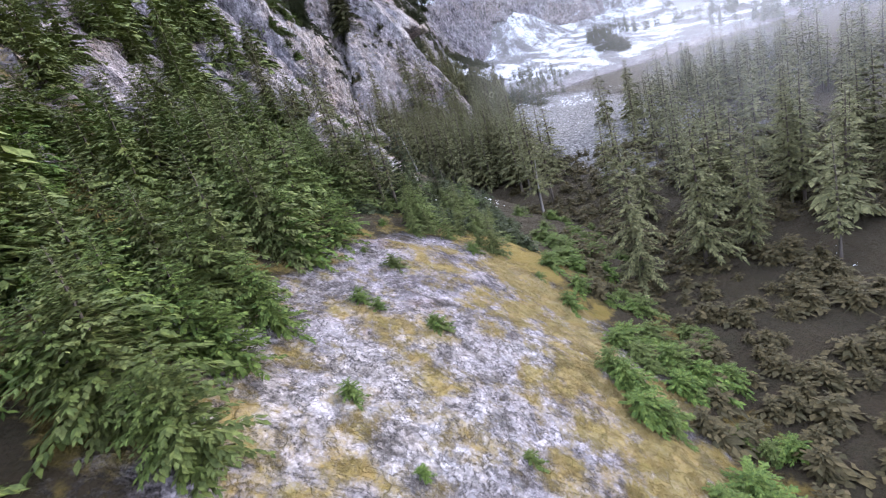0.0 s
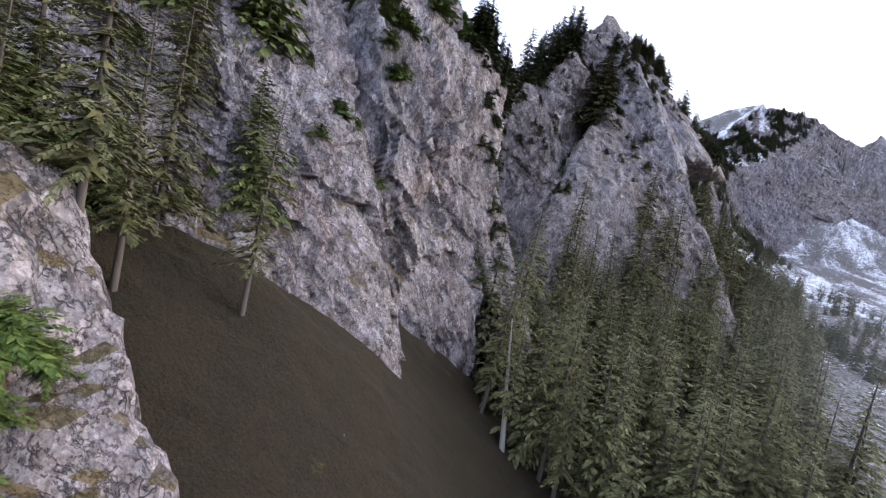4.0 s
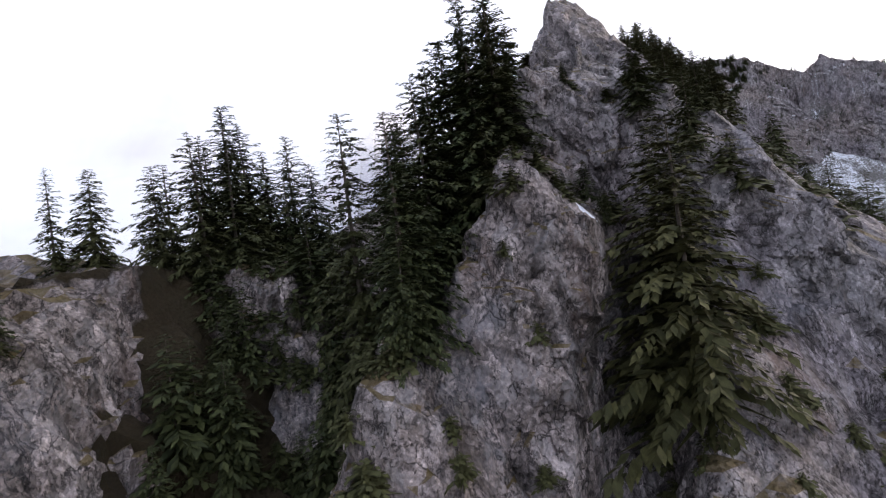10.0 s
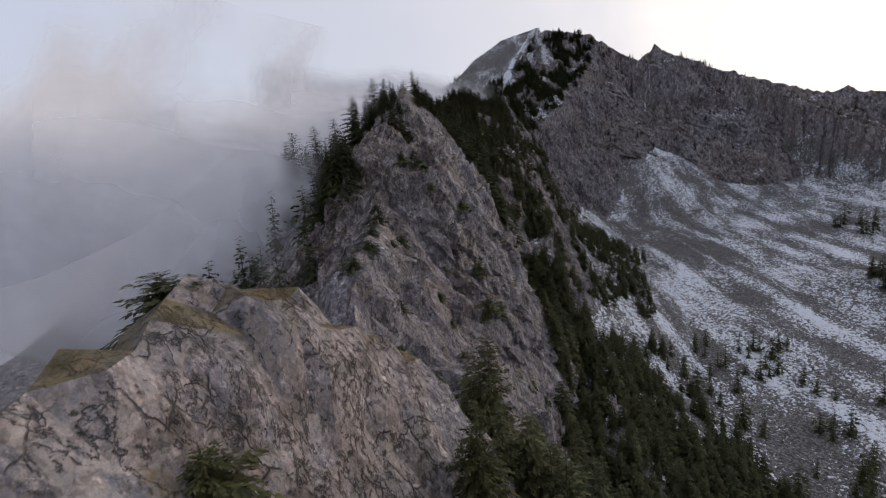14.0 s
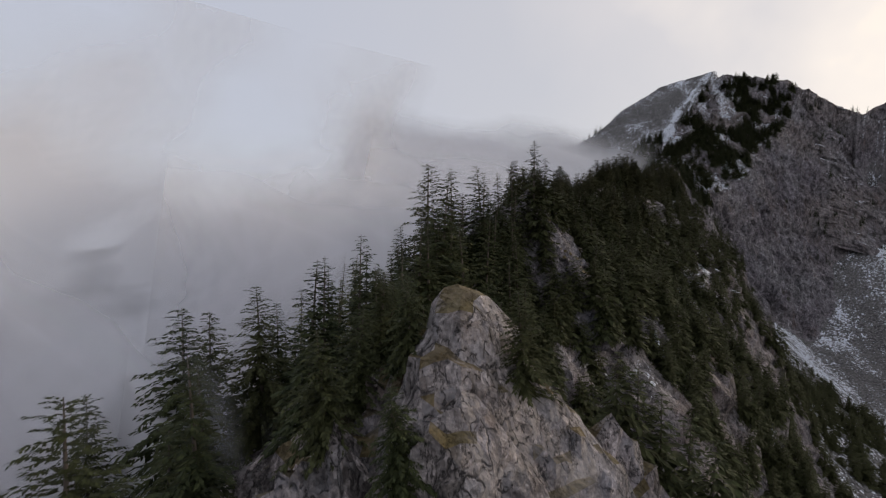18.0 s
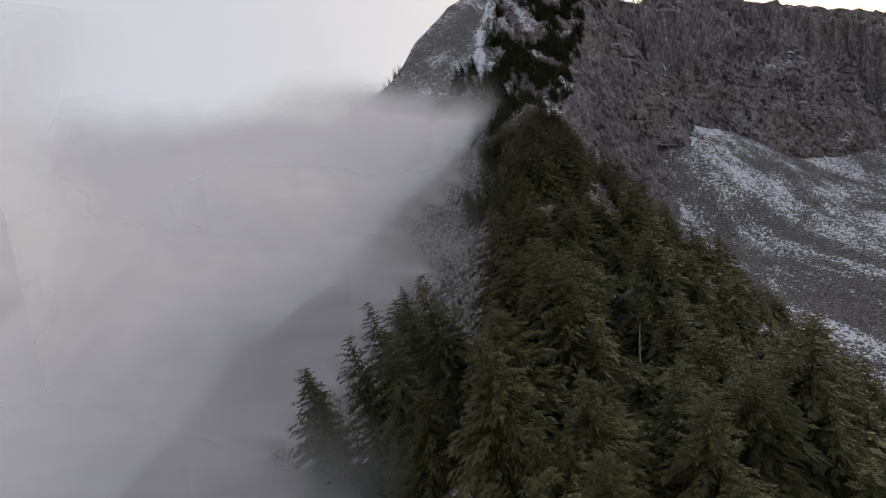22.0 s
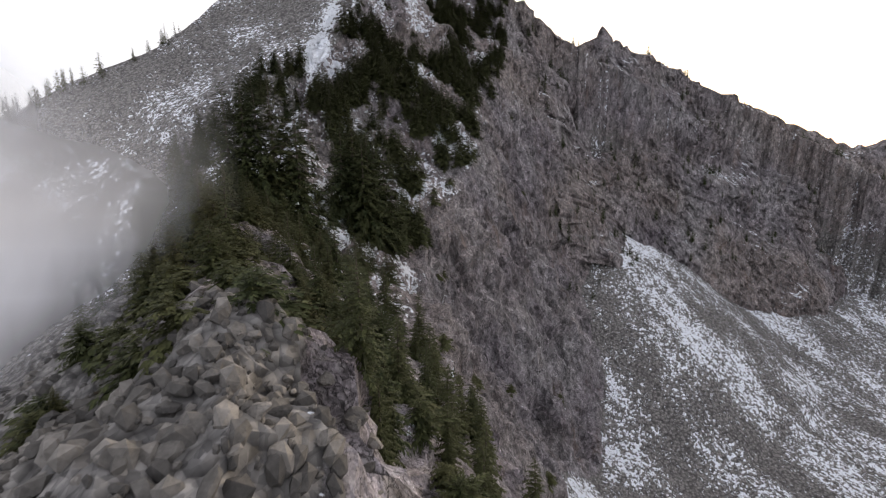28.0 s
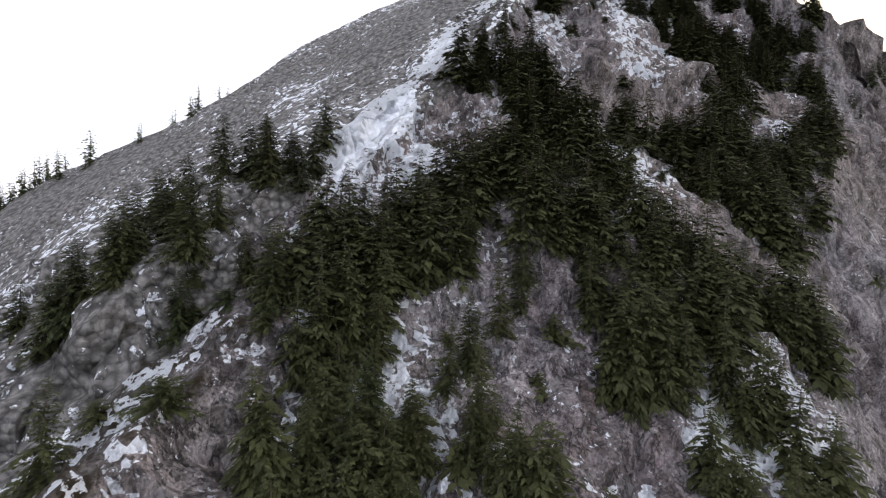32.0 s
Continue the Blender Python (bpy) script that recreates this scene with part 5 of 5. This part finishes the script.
def fog_sheet(line, height, lean, thick, seed, fade=20.0, ground_gap=8.0, ends=(0.14, 0.14)):
    """A hanging, leaning sheet of fog under a line of (x, y, top), thin and ragged at its upper edge and at its ends."""
    ns, nu = 110, 34
    S, U = np.meshgrid(np.linspace(0, 1, ns), np.linspace(0, 1, nu))
    s, d = S.ravel(), height * (1 - U.ravel())
    L = np.array(line, float)
    q = np.linspace(0, 1, len(L))
    x, y, z = (np.interp(s, q, L[:, k]) for k in range(3))
    long = np.linalg.norm(L[-1] - L[0])
    wob = layered(np.stack((s * long / 26, d / 26 + seed, 0 * s), 1), 3, seed)
    x, y, z = x + lean[0] * d, y + lean[1] * d, z - d
    edge = np.clip((d + 0.35 * fade * (wob - 0.3)) / fade, 0, 1) ** 1.4 * np.clip(s / ends[0], 0, 1) * np.clip((1 - s) / ends[1], 0, 1) * np.clip((height - d) / 14, 0, 1)
    for i in range(len(s)):
        if edge[i] > 0:
            hit = SURFACE.find_nearest(Vector((x[i], y[i], z[i])), 16.0)
            if hit[0] is not None:
                edge[i] *= min(1.0, max(0.0, (hit[3] - 0.5) / ground_gap)) if z[i] > hit[0].z - 1.0 else 0.0
    faces = grid_faces(nu, ns)
    faces = faces[edge[faces].max(1) > 0.012]
    ob = mesh_object("fog_bank", np.stack((x, y, z), 1), faces, FOG, True)
    paint(ob, thick=thick * edge)
    return tagged(ob, "pale grey fog bank drifting beside the ridge", "fog", kind="backdrop")


def crest_line(y0, y1, off, up):
    pts = MAIN_RIDGE + UPPER_RIDGE[1:]
    ys = [p[1] for p in pts]
    out = []
    for y in np.linspace(y0, y1, 24):
        near = np.linspace(y - 18, y + 18, 7)
        out.append((np.interp(near, ys, [p[0] for p in pts]).mean() - off, y, np.interp(near, ys, [p[2] for p in pts]).mean() + up))
    return out


def fog_curtain(y, thick, seed, right=3.0, lift=0.0):
    """Fog across the steep left side at one place along the ridge, rising away from the crest."""
    xc = np.mean([crest_x(y + q) for q in (-16, -8, 0, 8, 16)])
    pts = MAIN_RIDGE + UPPER_RIDGE[1:]
    zc = np.interp(y, [p[1] for p in pts], [p[2] for p in pts])
    line = [(xc - right - off, y + 0.12 * off, zc + up + lift) for off, up in ((0, -2), (4, 0), (10, 3), (20, 7), (38, 12), (75, 18))]
    return fog_sheet(line, 130, (0, 0), thick, seed, 9, 2.5, (0.18, 0.14))


for k, (y, th, right, lift) in enumerate(((247, 0.4, 12, 0), (257, 0.8, 6.5, 1), (268, 0.7, 5.5, 0), (300, 0.5, 4.5, 0), (322, 0.5, 5, 1.5), (350, 0.6, 4, 2), (385, 0.65, 5, 1))):
    fog_curtain(y, th, 41 + k, right, lift)
for k, (off, up, th, gap) in enumerate(((22, 3, 0.8, 6.0), (56, 34, 3.0, 1.5))):
    fog_sheet(crest_line(128 - 30 * k, 380 + 20 * k, off, up), 130, (-0.25, 0), th, 20 + k, 24 + 26 * k, gap, (0.12, 0.14))
# fog that drifts across the foot of the scree face below the summit
for k, (y, x0, x1, za, zb, th, end) in enumerate(((424, -130, -13, 190, 175, 1.1, 0.12), (456, -140, -30, 200, 184, 0.9, 0.2))):
    fog_sheet(((x0, y - 14, za), (x1, y + 4, zb)), 90, (0, -0.1), th, 70 + k, 12, 3.0, (0.1, end))
# thin haze in the valley below the start
for k, (y, x0) in enumerate(((62, 24), (118, 6))):
    fog_sheet(((x0, y, 170), (420, y + 40, 190)), 170, (0, 0), 0.3, 80 + k, 60, 10.0)

# ---- loose stones and snow on the crest ----
rng = np.random.RandomState(5)
STONES = []
for k in range(7):
    D, F = ball(2)
    n = rng.normal(size=(9, 3))
    n /= np.linalg.norm(n, axis=1)[:, None]
    inv = sum(np.clip(D @ a / rng.uniform(0.4, 0.75), 0, None) ** 40 for a in n)
    P = D * np.minimum(inv ** (-1 / 40), 1.0)[:, None] * (1.0, rng.uniform(0.6, 0.9), rng.uniform(0.45, 0.7))
    me = mesh_object("stone", P, F, STONE)
    STONES.append(me)
count = 0
while count < 290:
    x, y = rng.uniform(-24, -8), rng.uniform(395, 413)
    if noise.noise(Vector((x / 4, y / 4, 1))) < -0.25:
        continue
    p, n = drop(x, y)
    s = 0.16 + 0.50 * rng.rand() ** 3
    ob = STONES[count] if count < 7 else new("stone", STONES[count % 7].data)
    ob.matrix_basis = pose(p.x, p.y, p.z + 0.15 * s, rng.uniform(-30, 30), rng.uniform(-30, 30), rng.uniform(0, 360)) @ Matrix.Scale(s, 4)
    ob.parent = ground
    count += 1
VS, FS, off = [], [], 0
D, F = ball(1)
for k in range(9000):
    y = rng.uniform(286, 440)
    x = crest_x(y) - rng.uniform(0.5, 22) if k % 3 else crest_x(y) - rng.uniform(-2, 9)
    if k % 2:
        y = rng.uniform(384, 414)
        x = crest_x(y) - rng.uniform(-3, 16)
    if y < 303 and x > crest_x(y) - 2:
        continue
    p, n = drop(x, y)
    R = np.array(Euler((rng.uniform(0, 6), rng.uniform(0, 6), rng.uniform(0, 6))).to_matrix())
    s = 0.10 + 0.38 * rng.rand() ** 2.5
    VS.append((np.sign(D) * np.abs(D) ** 0.7 * (1.0, 0.75, 0.55) * s) @ R.T + np.array(p))
    FS.append(F + off)
    off += len(D)
scree_stones = mesh_object("scree_stones", np.concatenate(VS), np.concatenate(FS), STONE)
tagged(scree_stones, "loose angular grey stones on the scree slope", "stones", kind="stuff")


def snow_patch(x, y, r, seed):
    """A ragged patch of old snow draped over the ground."""
    n, m = 40, 7
    V = []
    for i in range(m):
        for k in range(n):
            a = 2 * math.pi * k / n
            edge = r * (0.75 + 0.55 * noise.noise(Vector((1.3 * math.cos(a) + seed, 1.3 * math.sin(a), seed))) + 0.35 * noise.noise(Vector((4 * math.cos(a), 4 * math.sin(a), seed))))
            f = (i / (m - 1)) ** 0.8
            p, nn = drop(x + edge * f * math.cos(a), y + edge * f * math.sin(a) * 0.7)
            V.append((p.x, p.y, p.z + (0.05 * (1 - f * f) + 0.02 if i < m - 1 else -0.06)))
    F = [(i * n + k, i * n + (k + 1) % n, (i + 1) * n + (k + 1) % n, (i + 1) * n + k) for i in range(m - 1) for k in range(n)]
    return tagged(mesh_object("snow_patch", V, F, SNOW, True), "ragged patch of old white snow on the ground", "snow", "snow patches on the ridge")


SNOW_SPOTS = [(-23.3, 182.2, 0.35), (-22.0, 184.5, 0.4), (-21.6, 181.3, 0.3), (-20.5, 186, 0.4), (-22.6, 183.4, 0.25), (-21.2, 183, 0.3), (-39.4, 304, 0.9), (-36.4, 307.4, 1.1), (-35, 307, 0.8), (-6.9, 59.9, 1.6), (-3.5, 57, 0.8),
              (-13.2, 453.6, 2.4), (-9.5, 458, 1.8), (-12, 447, 1.5), (-1, 462, 1.8), (2.5, 464, 1.6), (-6, 452, 1.4), (-16, 381, 0.9), (-14.5, 383.5, 0.7), (-25.2, 157.1, 0.7)]
made = 0
for k in range(46):
    y = rng.uniform(300, 480)
    SNOW_SPOTS.append((crest_x(y) + rng.uniform(3, 24), y, rng.uniform(0.5, 1.3)))
for k, (x, y, r) in enumerate(SNOW_SPOTS):
    snow_patch(x, y, r, k * 1.7)
